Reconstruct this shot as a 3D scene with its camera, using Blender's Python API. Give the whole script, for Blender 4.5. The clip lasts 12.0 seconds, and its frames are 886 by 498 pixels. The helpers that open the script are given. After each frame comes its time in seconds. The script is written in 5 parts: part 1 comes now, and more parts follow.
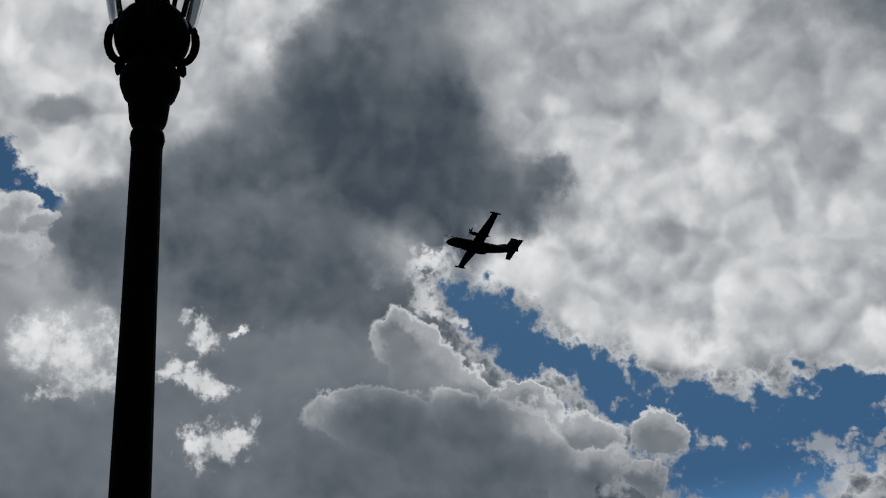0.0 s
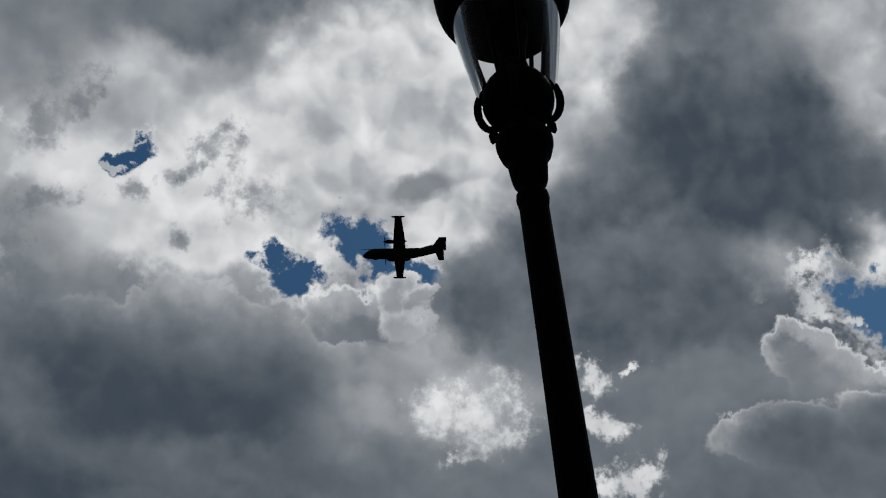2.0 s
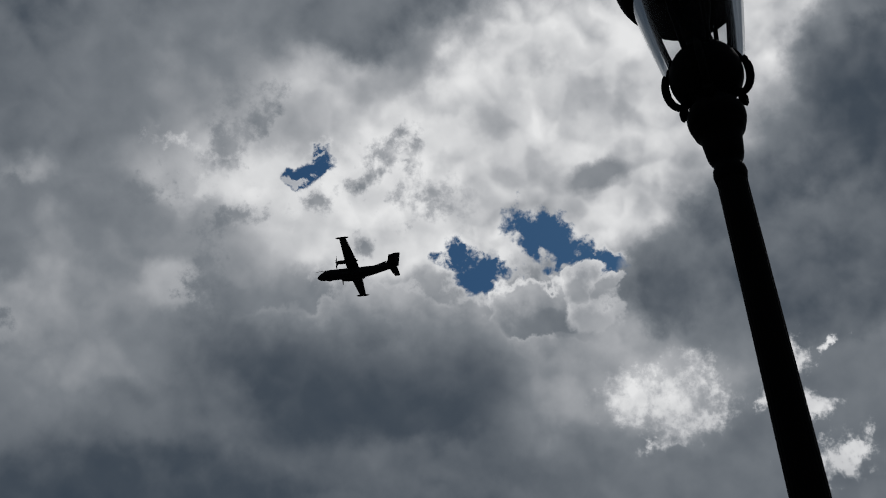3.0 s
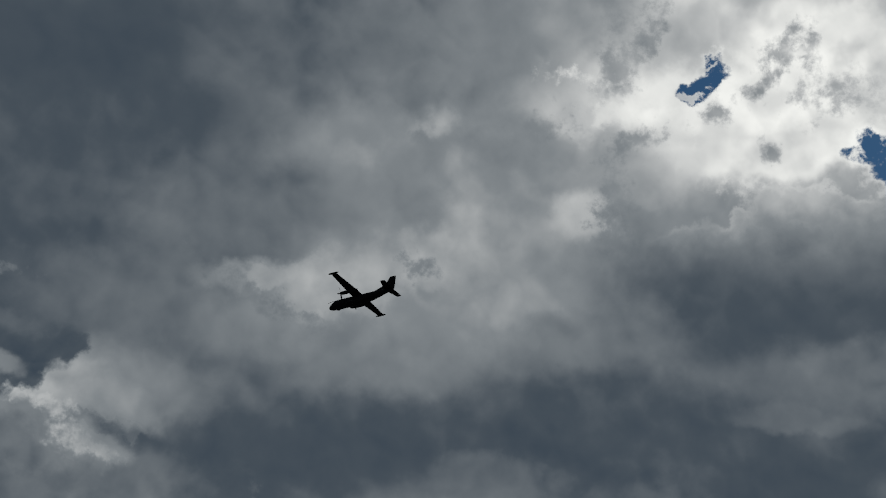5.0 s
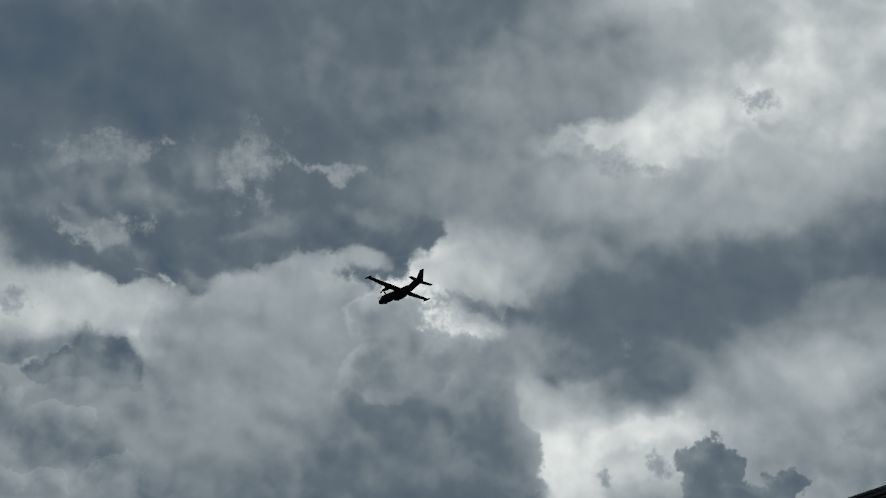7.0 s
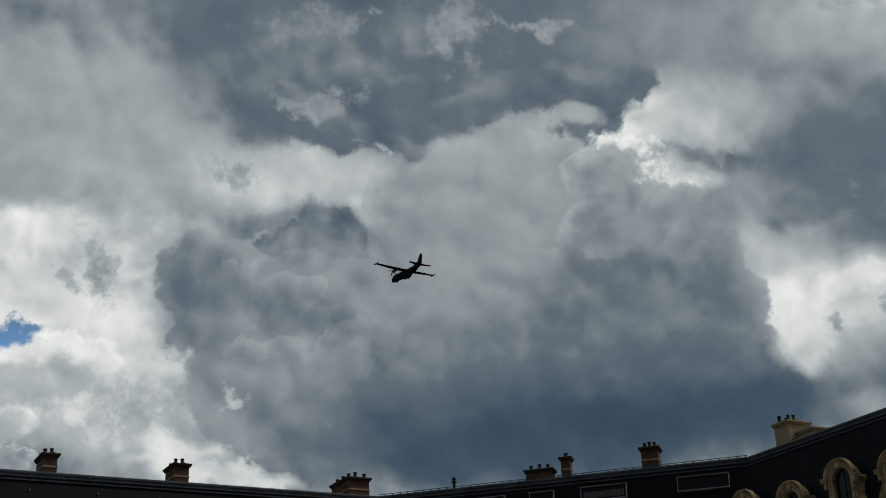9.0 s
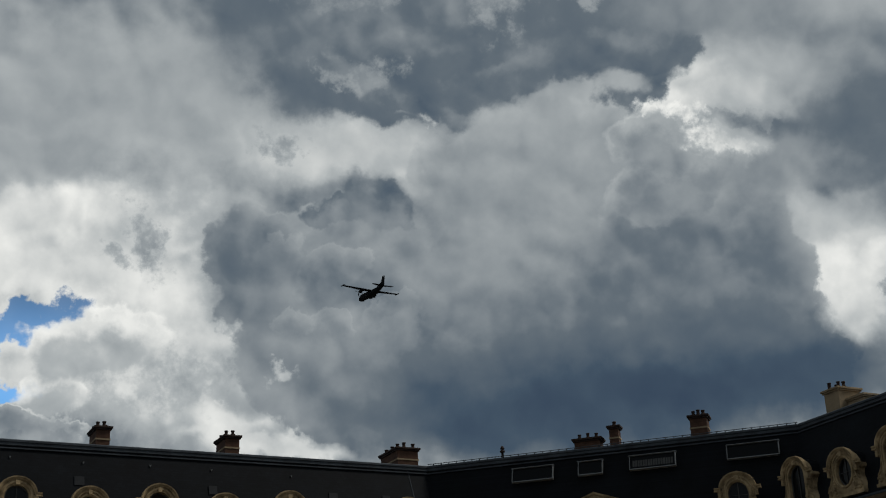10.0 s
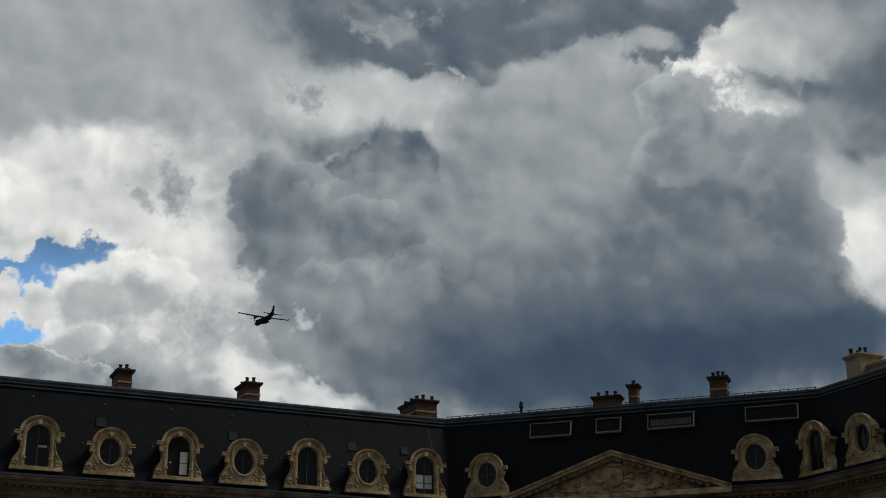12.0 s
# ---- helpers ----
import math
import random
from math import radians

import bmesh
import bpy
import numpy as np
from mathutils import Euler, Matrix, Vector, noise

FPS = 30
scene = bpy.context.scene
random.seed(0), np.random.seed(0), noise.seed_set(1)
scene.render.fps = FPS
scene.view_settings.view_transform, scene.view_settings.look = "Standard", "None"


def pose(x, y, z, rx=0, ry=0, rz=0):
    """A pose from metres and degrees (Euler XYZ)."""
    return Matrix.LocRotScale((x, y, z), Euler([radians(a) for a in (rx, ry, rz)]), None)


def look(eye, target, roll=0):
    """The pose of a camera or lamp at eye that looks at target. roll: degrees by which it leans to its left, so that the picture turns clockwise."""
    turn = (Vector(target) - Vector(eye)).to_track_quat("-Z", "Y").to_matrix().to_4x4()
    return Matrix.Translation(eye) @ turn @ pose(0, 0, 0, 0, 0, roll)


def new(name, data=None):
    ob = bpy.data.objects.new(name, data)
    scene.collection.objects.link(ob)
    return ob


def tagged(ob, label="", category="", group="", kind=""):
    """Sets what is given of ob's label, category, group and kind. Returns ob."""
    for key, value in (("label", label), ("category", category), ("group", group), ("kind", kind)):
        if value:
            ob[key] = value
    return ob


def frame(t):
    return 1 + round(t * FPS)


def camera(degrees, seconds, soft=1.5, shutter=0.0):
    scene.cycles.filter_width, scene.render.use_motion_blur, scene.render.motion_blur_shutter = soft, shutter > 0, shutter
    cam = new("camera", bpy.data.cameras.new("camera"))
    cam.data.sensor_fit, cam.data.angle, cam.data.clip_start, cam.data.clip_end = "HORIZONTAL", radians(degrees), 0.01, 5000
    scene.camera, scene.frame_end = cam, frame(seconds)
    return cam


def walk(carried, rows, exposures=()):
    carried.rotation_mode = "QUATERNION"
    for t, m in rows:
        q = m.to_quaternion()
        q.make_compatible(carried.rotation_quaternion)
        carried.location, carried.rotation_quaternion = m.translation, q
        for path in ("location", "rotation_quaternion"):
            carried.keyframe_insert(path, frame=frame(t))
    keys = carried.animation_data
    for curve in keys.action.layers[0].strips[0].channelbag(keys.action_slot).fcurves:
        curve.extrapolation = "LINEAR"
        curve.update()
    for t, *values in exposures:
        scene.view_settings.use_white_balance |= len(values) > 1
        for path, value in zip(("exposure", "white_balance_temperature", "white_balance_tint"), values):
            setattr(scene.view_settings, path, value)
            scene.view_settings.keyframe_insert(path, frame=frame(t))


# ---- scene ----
# The camera: a phone held at arm's length, turned with the aircraft.
PATH = [
    (0.0, pose(0.214, -0.357, 1.6, 121.207, 5.372, -100.728)),
    (0.5, pose(0.196, -0.329, 1.6, 122.492, 5.852, -96.406)),
    (1.0, pose(0.182, -0.295, 1.6, 123.765, 5.58, -91.650)),
    (1.5, pose(0.183, -0.294, 1.6, 123.917, 6.241, -86.685)),
    (2.0, pose(0.183, -0.266, 1.6, 124.599, 6.027, -81.822)),
    (2.5, pose(0.180, -0.237, 1.6, 125.286, 5.842, -77.340)),
    (3.0, pose(0.175, -0.209, 1.6, 125.216, 5.404, -72.900)),
    (5.0, pose(0.128, -0.109, 1.6, 123.194, 2.026, -54.526)),
    (5.5, pose(0.112, -0.088, 1.6, 122.485, 1.859, -49.837)),
    (6.0, pose(0.095, -0.068, 1.6, 120.988, 2.291, -45.020)),
    (6.5, pose(0.077, -0.051, 1.6, 119.352, 2.656, -40.467)),
    (7.0, pose(0.064, -0.040, 1.6, 117.998, 2.808, -37.402)),
    (7.5, pose(0.053, -0.032, 1.6, 116.287, 3.045, -34.921)),
    (9.5, pose(0.009, -0.004, 1.6, 111.780, 2.125, -26.301)),
    (10.0, pose(0.006, -0.003, 1.6, 111.289, 2.185, -25.605)),
    (10.5, pose(-0.001, 0.001, 1.6, 110.558, 1.351, -24.552)),
    (11.0, pose(-0.001, 0.001, 1.6, 109.989, 1.324, -24.647)),
    (11.5, pose(-0.001, 0.001, 1.6, 109.604, 0.756, -24.755)),
    (12.0, pose(0.000, 0.000, 1.6, 109.354, 0.259, -25.236)),
]

cam = camera(36.0, 12.0, soft=1.1)
walk(cam, PATH, exposures=[(0.0, -0.87, 6150, 10), (2.5, -0.90, 6150, 10), (3.5, -0.82, 6250, 12), (5.0, -0.68, 6350, 8), (6.0, -0.26, 6400, 7), (7.0, 0.2, 6450, 5), (9.3, 0.24, 6600, 7), (12.0, 0.28, 6700, 8)])

# ---- sky, clouds and sun ----
SUN_AZ, SUN_EL = -22.0, 52.0


def lin(r, g, b):
    """Linear colour from 8-bit display values."""
    f = lambda c: c / 255 / 12.92 if c < 10.3 else ((c / 255 + 0.055) / 1.055) ** 2.4
    return (f(r), f(g), f(b), 1.0)


world = bpy.data.worlds.new("sky")
world.use_nodes = True
scene.world = world
world.cycles.sampling_method, world.cycles.sample_map_resolution = "MANUAL", 256
WT = world.node_tree
WT.nodes.clear()


def wnode(kind, **props):
    n = WT.nodes.new(kind)
    for k, v in props.items():
        setattr(n, k, v)
    return n


def wlink(a, socket):
    if isinstance(a, (int, float)):
        socket.default_value = a
    elif isinstance(a, tuple):
        socket.default_value = a
    else:
        WT.links.new(a, socket)


def wmath(op, a, b=None, c=None, clamp=False):
    n = wnode("ShaderNodeMath", operation=op, use_clamp=clamp)
    for s, v in zip(n.inputs, (a, b, c)):
        if v is not None:
            wlink(v, s)
    return n.outputs[0]


def wvec(op, a, b=None, scale=None):
    n = wnode("ShaderNodeVectorMath", operation=op)
    wlink(a, n.inputs[0])
    if b is not None:
        wlink(b, n.inputs[1])
    if scale is not None:
        wlink(scale, n.inputs["Scale"])
    return n.outputs["Value"] if op in ("LENGTH", "DOT_PRODUCT") else n.outputs[0]


def wnoise(vector, scale, detail, rough=0.55, lac=2.0, dist=0.0, colour=False):
    n = wnode("ShaderNodeTexNoise")
    wlink(vector, n.inputs["Vector"])
    for k, v in (("Scale", scale), ("Detail", detail), ("Roughness", rough), ("Lacunarity", lac), ("Distortion", dist)):
        n.inputs[k].default_value = v
    return n.outputs["Color" if colour else "Fac"]


def wstep(x, lo, hi):
    n = wnode("ShaderNodeMapRange", interpolation_type="SMOOTHSTEP")
    wlink(x, n.inputs["Value"])
    wlink(lo, n.inputs["From Min"])
    wlink(hi, n.inputs["From Max"])
    return n.outputs["Result"]


def wmix(a, b, fac):
    n = wnode("ShaderNodeMix", data_type="FLOAT")
    wlink(fac, n.inputs[0])
    wlink(a, n.inputs[2])
    wlink(b, n.inputs[3])
    return n.outputs[0]


way = wnode("ShaderNodeTexCoord").outputs["Generated"]
xyz = wnode("ShaderNodeSeparateXYZ")
wlink(way, xyz.inputs[0])
bearing = wmath("MULTIPLY", wmath("ARCTAN2", xyz.outputs[1], xyz.outputs[0]), 57.29578)
height = wmath("MULTIPLY", wmath("ARCSINE", xyz.outputs[2]), 57.29578)
flat = wnode("ShaderNodeCombineXYZ")
wlink(bearing, flat.inputs[0])
wlink(height, flat.inputs[1])
flat = flat.outputs[0]


def centred(colour, amount):
    return wvec("SCALE", wvec("SUBTRACT", colour, (0.5, 0.5, 0.5)), scale=amount)


swell = wnoise(way, 9.0, 3.0, colour=True)
curl = wnoise(way, 24.0, 7.0, 0.56, colour=True)
SHAPES = {
    "smooth": wvec("ADD", wvec("ADD", flat, centred(swell, 2.4)), centred(curl, 2.2)),
    "crisp": wvec("ADD", wvec("ADD", wvec("ADD", flat, centred(swell, 1.6)), centred(curl, 2.8)), centred(wnoise(way, 85.0, 6.0, 0.6, colour=True), 0.9)),
}
SKY = {"tone": 0.0, "blue": 0.0, "depth": 0.0, "lively": 0.9}


def puff_group():
    """A group that tells how deep a point lies inside an ellipse: 1 at its middle, 0 at its edge."""
    g = bpy.data.node_groups.new("puff", "ShaderNodeTree")
    for name, kind in (("P", "NodeSocketVector"), ("U", "NodeSocketVector"), ("V", "NodeSocketVector"), ("A", "NodeSocketFloat"), ("B", "NodeSocketFloat")):
        g.interface.new_socket(name, in_out="INPUT", socket_type=kind)
    g.interface.new_socket("Deep", in_out="OUTPUT", socket_type="NodeSocketFloat")
    i, o = g.nodes.new("NodeGroupInput"), g.nodes.new("NodeGroupOutput")
    ends = []
    for v, k in (("U", "A"), ("V", "B")):
        d = g.nodes.new("ShaderNodeVectorMath")
        d.operation = "DOT_PRODUCT"
        g.links.new(i.outputs["P"], d.inputs[0])
        g.links.new(i.outputs[v], d.inputs[1])
        p = g.nodes.new("ShaderNodeMath")
        g.links.new(d.outputs["Value"], p.inputs[0])
        g.links.new(i.outputs[k], p.inputs[1])
        ends.append(p.outputs[0])
    sq, ma, rt, sb = (g.nodes.new("ShaderNodeMath") for _ in range(4))
    sq.operation, ma.operation, rt.operation, sb.operation = "MULTIPLY", "MULTIPLY_ADD", "SQRT", "SUBTRACT"
    for k in (0, 1):
        g.links.new(ends[1], sq.inputs[k])
        g.links.new(ends[0], ma.inputs[k])
    g.links.new(sq.outputs[0], ma.inputs[2])
    g.links.new(ma.outputs[0], rt.inputs[0])
    sb.inputs[0].default_value = 1.0
    g.links.new(rt.outputs[0], sb.inputs[1])
    g.links.new(sb.outputs[0], o.inputs[0])
    return g


PUFF = puff_group()


def field(shape, puffs):
    """How deep a direction lies inside the nearest of some ellipses (bearing, height, two radii, lean, in degrees)."""
    tree = bpy.data.node_groups.new("cloud_field", "ShaderNodeTree")
    tree.interface.new_socket("P", in_out="INPUT", socket_type="NodeSocketVector")
    tree.interface.new_socket("Deep", in_out="OUTPUT", socket_type="NodeSocketFloat")
    inside, out = tree.nodes.new("NodeGroupInput"), tree.nodes.new("NodeGroupOutput")
    deep = None
    for az, el, ra, re, lean in puffs:
        ra, c, n = ra / math.cos(radians(el)), math.cos(radians(lean)), math.sin(radians(lean))
        g = tree.nodes.new("ShaderNodeGroup")
        g.node_tree = PUFF
        tree.links.new(inside.outputs[0], g.inputs["P"])
        g.inputs["U"].default_value, g.inputs["V"].default_value = (c / ra, n / ra, 0.0), (-n / re, c / re, 0.0)
        g.inputs["A"].default_value, g.inputs["B"].default_value = -(az * c + el * n) / ra, (az * n - el * c) / re
        if deep is None:
            deep = g.outputs[0]
        else:
            both = tree.nodes.new("ShaderNodeMath")
            both.operation = "SMOOTH_MAX"
            tree.links.new(deep, both.inputs[0])
            tree.links.new(g.outputs[0], both.inputs[1])
            both.inputs[2].default_value = 0.10
            deep = both.outputs[0]
    tree.links.new(deep, out.inputs[0])
    node = wnode("ShaderNodeGroup", node_tree=tree)
    wlink(SHAPES[shape], node.inputs[0])
    return node.outputs[0]


ragged = wmath("SUBTRACT", wnoise(way, 60.0, 8.0, 0.62), 0.5)
shreds = wmath("ADD", ragged, wmath("MULTIPLY_ADD", wnoise(way, 130.0, 6.0, 0.66), 0.8, -0.4))
loose = wvec("ADD", way, centred(wnoise(way, 20.0, 4.0, 0.5, colour=True), 0.05))


def lumps(vector):
    """Cauliflower heads of cloud at two sizes."""
    heads = []
    for size, weight in ((17.0, 0.62), (44.0, 0.34)):
        v = wnode("ShaderNodeTexVoronoi", feature="SMOOTH_F1")
        wlink(vector, v.inputs["Vector"])
        v.inputs["Scale"].default_value, v.inputs["Smoothness"].default_value = size, 0.25
        heads.append(wmath("MULTIPLY_ADD", v.outputs["Distance"], -weight, weight * 0.45))
    return wmath("ADD", *heads)


heads = lumps(loose)
edge = wmath("MULTIPLY_ADD", ragged, 0.42, wmath("MULTIPLY", heads, 0.75))


def veil(tone, cover, soft, puffs):
    """A smooth sheet of one tone."""
    deep = wmath("MULTIPLY_ADD", ragged, 0.22, field("smooth", puffs))
    mask = wmath("MULTIPLY", wstep(deep, -soft * 0.6, soft * 0.6), cover)
    SKY["tone"] = wmix(SKY["tone"], tone, mask)
    SKY["depth"] = wmath("MULTIPLY", SKY["depth"], 0.9)
    SKY["lively"] = wmix(SKY["lively"], 0.25 if tone < 0.3 else 0.5 if tone < 0.55 else 0.9, mask)


def torn(tone, cover, soft, puffs):
    """Ragged shreds of one tone."""
    deep = wmath("ADD", wmath("MULTIPLY", shreds, 3.2), wmath("MULTIPLY_ADD", heads, 0.5, field("crisp", puffs)))
    SKY["tone"] = wmix(SKY["tone"], tone, wmath("MULTIPLY", wstep(deep, -0.35, soft * 2.1), cover))
    SKY["blue"] = wmath("MULTIPLY", SKY["blue"], wmath("SUBTRACT", 1.0, wmath("MULTIPLY", wstep(deep, -soft * 0.3, soft), cover)))


def heap(top, base, cover, soft, rim, puffs):
    """Heaped cloud over what is behind it: tones of its lit top and its base, cover, softness of edge, brightness of its sunlit rim."""
    deep = wmath("ADD", edge, field("crisp", puffs))
    mask = wmath("MULTIPLY", wstep(deep, -soft * 0.6, soft * 0.6), cover)
    lower = wmath("MULTIPLY_ADD", edge, 0.55, field("crisp", [(az, el - 0.4 * min(ra, re), ra, re, lean) for az, el, ra, re, lean in puffs]))
    inner = wmix(top, base, wstep(lower, -0.15, 0.55))
    if rim:
        inner = wmath("ADD", inner, wmath("MULTIPLY", wmath("MULTIPLY", wmath("SUBTRACT", 1.0, wstep(deep, 0.0, 0.20)), wmath("SUBTRACT", 1.0, wstep(lower, -0.25, 0.15))), rim))
    SKY["tone"] = wmix(SKY["tone"], inner, mask)
    SKY["blue"] = wmath("MULTIPLY", SKY["blue"], wmath("SUBTRACT", 1.0, mask))
    SKY["depth"] = wmix(SKY["depth"], 1.0, mask)
    SKY["lively"] = wmix(SKY["lively"], 0.8, mask)


def hole(fringe, cover, puffs):
    """Gaps through which the blue shows, with the thin bright cloud at their edges."""
    deep = wmath("ADD", field("crisp", puffs), wmath("MULTIPLY_ADD", heads, -0.8, wmath("MULTIPLY", ragged, 2.6)))
    SKY["tone"] = wmix(SKY["tone"], fringe, wmath("MULTIPLY", wstep(deep, -0.6, 0.0), 0.6))
    SKY["blue"] = wmath("MAXIMUM", SKY["blue"], wmath("MULTIPLY", wstep(deep, -0.12, 0.34), cover))


def clouds():
    veil_noise = wnoise(way, 5.0, 5.0, 0.55)
    SKY["tone"] = wmath("MULTIPLY_ADD", wmath("SUBTRACT", veil_noise, 0.5), 0.25, 0.36)
    # over the roofs: pale cloud, then the storm cloud
    veil(0.48, 1, 0.8, [
        (81.0, 27.0, 9.2, 2.4, -7), (70.5, 26.1, 4.7, 1.9, -2), (46.9, 21.0, 3.5, 3.5, 7), (72.9, 16.4, 4.7, 3.0, -2)])
    veil(0.56, 1, 0.7, [
        (80.7, 21.3, 7.3, 2.9, -6), (76.7, 19.3, 4.6, 3.0, -4), (82.2, 17.2, 3.5, 2.0, -5), (46.2, 18.4, 1.3, 3.7, 6),
        (77.7, 16.2, 4.1, 1.8, -3)])
    veil(0.43, 0.8, 0.7, [
        (78.3, 27.7, 7.4, 2.0, -2), (83.0, 24.7, 3.5, 1.3, -8), (72.6, 27.0, 2.8, 1.2, 7)])
    veil(0.60, 0.9, 0.7, [
        (81.1, 22.4, 3.8, 1.1, -14), (82.5, 20.2, 2.4, 1.3, -6), (73.3, 14.5, 1.4, 1.6, 38), (76.0, 20.0, 1.4, 2.1, -4),
        (71.6, 13.4, 3.7, 0.5, 7)])
    torn(0.45, 0.75, 0.6, [
        (77.7, 16.6, 2.9, 1.1, -3), (75.7, 15.6, 3.0, 1.1, -3), (77.8, 14.8, 2.0, 1.1, 7)])
    torn(0.43, 0.9, 0.5, [
        (76.6, 21.8, 0.7, 1.4, -14), (77.7, 20.8, 0.6, 0.4, -4), (70.9, 25.4, 0.7, 0.6, -2)])
    hole(0.59, 0.9, [
        (81.4, 18.2, 1.9, 0.7, -24), (82.8, 15.2, 1.6, 0.5, -13), (83.4, 17.6, 1.3, 0.3, -6)])
    heap(0.61, 0.48, 0.95, 0.3, 0.06, [
        (80.1, 17.2, 1.8, 1.2, -4), (80.6, 15.3, 1.5, 1.1, -4), (78.2, 17.5, 2.5, 1.4, -4)])
    heap(0.45, 0.38, 0.95, 0.2, 0.16, [
        (82.1, 14.1, 2.4, 0.8, 4), (80.3, 13.7, 1.8, 0.5, 5)])
    # the sheets high above the corner, with a bright rift
    veil(0.43, 1, 0.8, [
        (47.6, 32.3, 9.9, 7.1, 5), (39.6, 22.2, 9.1, 4.6, 8), (54.8, 25.3, 7.1, 3.1, 2)])
    veil(0.50, 0.95, 0.8, [
        (37.1, 32.0, 9.0, 3.2, -3), (45.4, 27.3, 3.8, 2.1, 6), (44.9, 20.0, 5.1, 2.8, 5), (34.1, 21.9, 3.3, 2.0, -11)])
    veil(0.60, 0.9, 0.6, [
        (39.6, 31.8, 3.0, 1.1, -15), (30.9, 34.1, 3.0, 1.5, -16), (35.6, 32.5, 2.5, 0.9, -9), (43.7, 32.0, 1.6, 0.4, -3)])
    veil(0.35, 0.9, 0.8, [
        (54.7, 35.9, 5.4, 3.5, 1), (46.4, 35.0, 4.0, 2.1, 6), (43.5, 37.1, 4.6, 1.4, 8)])
    veil(0.27, 0.95, 0.8, [
        (67.1, 35.0, 7.4, 3.3, -6), (71.0, 31.9, 3.2, 3.7, -7)])
    veil(0.23, 0.85, 0.8, [
        (64.9, 34.7, 2.9, 2.0, -5), (72.1, 36.0, 3.0, 1.7, -9)])
    veil(0.53, 0.9, 0.7, [
        (68.3, 25.5, 4.2, 1.2, 2), (49.1, 26.9, 2.6, 1.7, 24), (53.7, 26.9, 2.6, 0.9, 2), (48.2, 23.1, 1.6, 1.6, 54),
        (44.0, 19.0, 4.4, 1.4, -2)])
    veil(0.59, 0.8, 0.7, [
        (65.6, 24.6, 1.4, 0.8, 38), (50.1, 25.0, 1.4, 0.6, 29), (46.3, 18.7, 1.1, 1.1, 55), (43.0, 19.4, 2.5, 0.5, -6),
        (55.0, 27.6, 0.9, 0.4, 1)])
    veil(0.31, 0.95, 0.8, [
        (37.9, 25.1, 6.8, 2.3, -5), (43.7, 24.1, 4.0, 2.1, -4), (33.2, 25.9, 4.4, 2.0, 1), (42.4, 21.9, 2.6, 1.4, -4),
        (48.2, 25.4, 2.1, 0.7, 14)])
    veil(0.29, 0.7, 0.7, [
        (44.4, 24.4, 2.8, 1.4, -4), (33.1, 26.2, 3.3, 1.1, 3)])
    torn(0.48, 0.8, 0.5, [
        (44.2, 23.7, 0.9, 0.6, -4), (36.0, 28.3, 3.6, 0.7, -2)])
    torn(0.43, 0.7, 0.5, [
        (42.7, 31.1, 2.3, 0.5, 22), (35.6, 32.6, 0.7, 0.6, 12), (40.9, 30.7, 0.7, 0.3, 9)])
    heap(0.32, 0.28, 0.95, 0.5, 0, [
        (57.1, 29.3, 4.5, 1.6, 4), (62.7, 29.0, 4.6, 2.0, -2), (68.7, 29.1, 3.3, 2.2, -5), (53.3, 28.6, 1.7, 1.1, 2),
        (51.7, 28.4, 0.9, 0.7, 3), (66.5, 27.3, 3.1, 0.8, 11), (55.5, 28.1, 3.1, 0.7, 1)])
    veil(0.28, 0.7, 0.6, [
        (60.8, 28.6, 5.3, 1.2, -1), (57.1, 29.8, 2.8, 1.2, 6), (68.3, 28.0, 2.4, 0.9, 11)])
    torn(0.37, 0.85, 0.5, [
        (34.2, 18.4, 1.0, 0.4, 9), (42.3, 18.1, 0.4, 0.4, -24), (44.9, 17.9, 0.3, 0.3, 56), (70.8, 25.7, 0.9, 0.6, -5)])
    heap(0.33, 0.29, 1, 0.1, 0.03, [
        (40.0, 18.2, 1.4, 1.0, 7), (40.6, 17.3, 1.2, 1.1, 6), (37.1, 17.1, 1.4, 0.8, 7), (39.3, 16.9, 2.0, 0.7, 7)])
    # the storm cloud
    heap(0.43, 0.38, 1, 0.25, 0.02, [
        (60.1, 22.9, 4.5, 4.2, 2), (54.3, 23.5, 4.4, 2.8, 15), (53.5, 25.7, 1.2, 0.8, 5), (64.2, 24.3, 1.1, 1.2, 1),
        (50.7, 22.0, 2.7, 2.7, 36)])
    heap(0.38, 0.33, 1, 0.12, 0.03, [
        (49.7, 18.9, 2.5, 2.9, 16), (48.8, 16.8, 1.9, 2.4, 5), (56.8, 18.5, 7.9, 4.4, 3), (47.8, 15.1, 1.3, 1.1, 36)])
    heap(0.38, 0.35, 1, 0.12, 0.03, [
        (70.3, 19.6, 3.2, 3.1, -2), (72.4, 21.1, 1.6, 1.9, -2), (68.3, 17.5, 4.5, 3.1, -1), (66.8, 21.5, 3.1, 2.4, 20),
        (71.1, 22.1, 0.8, 0.7, -2), (69.2, 15.1, 3.5, 1.4, 14)])
    heap(0.27, 0.33, 0.85, 0.3, 0, [
        (66.8, 23.2, 1.9, 1.0, 19), (65.3, 22.7, 0.9, 0.7, 30), (68.4, 22.9, 1.2, 0.6, -1)])
    heap(0.39, 0.35, 0.7, 0.2, 0.03, [
        (70.1, 18.4, 0.8, 0.7, -1), (65.9, 18.8, 1.2, 0.6, 0), (68.3, 18.2, 0.9, 0.6, -1), (71.1, 20.9, 1.4, 0.9, -2),
        (68.8, 20.3, 1.4, 0.9, -1)])
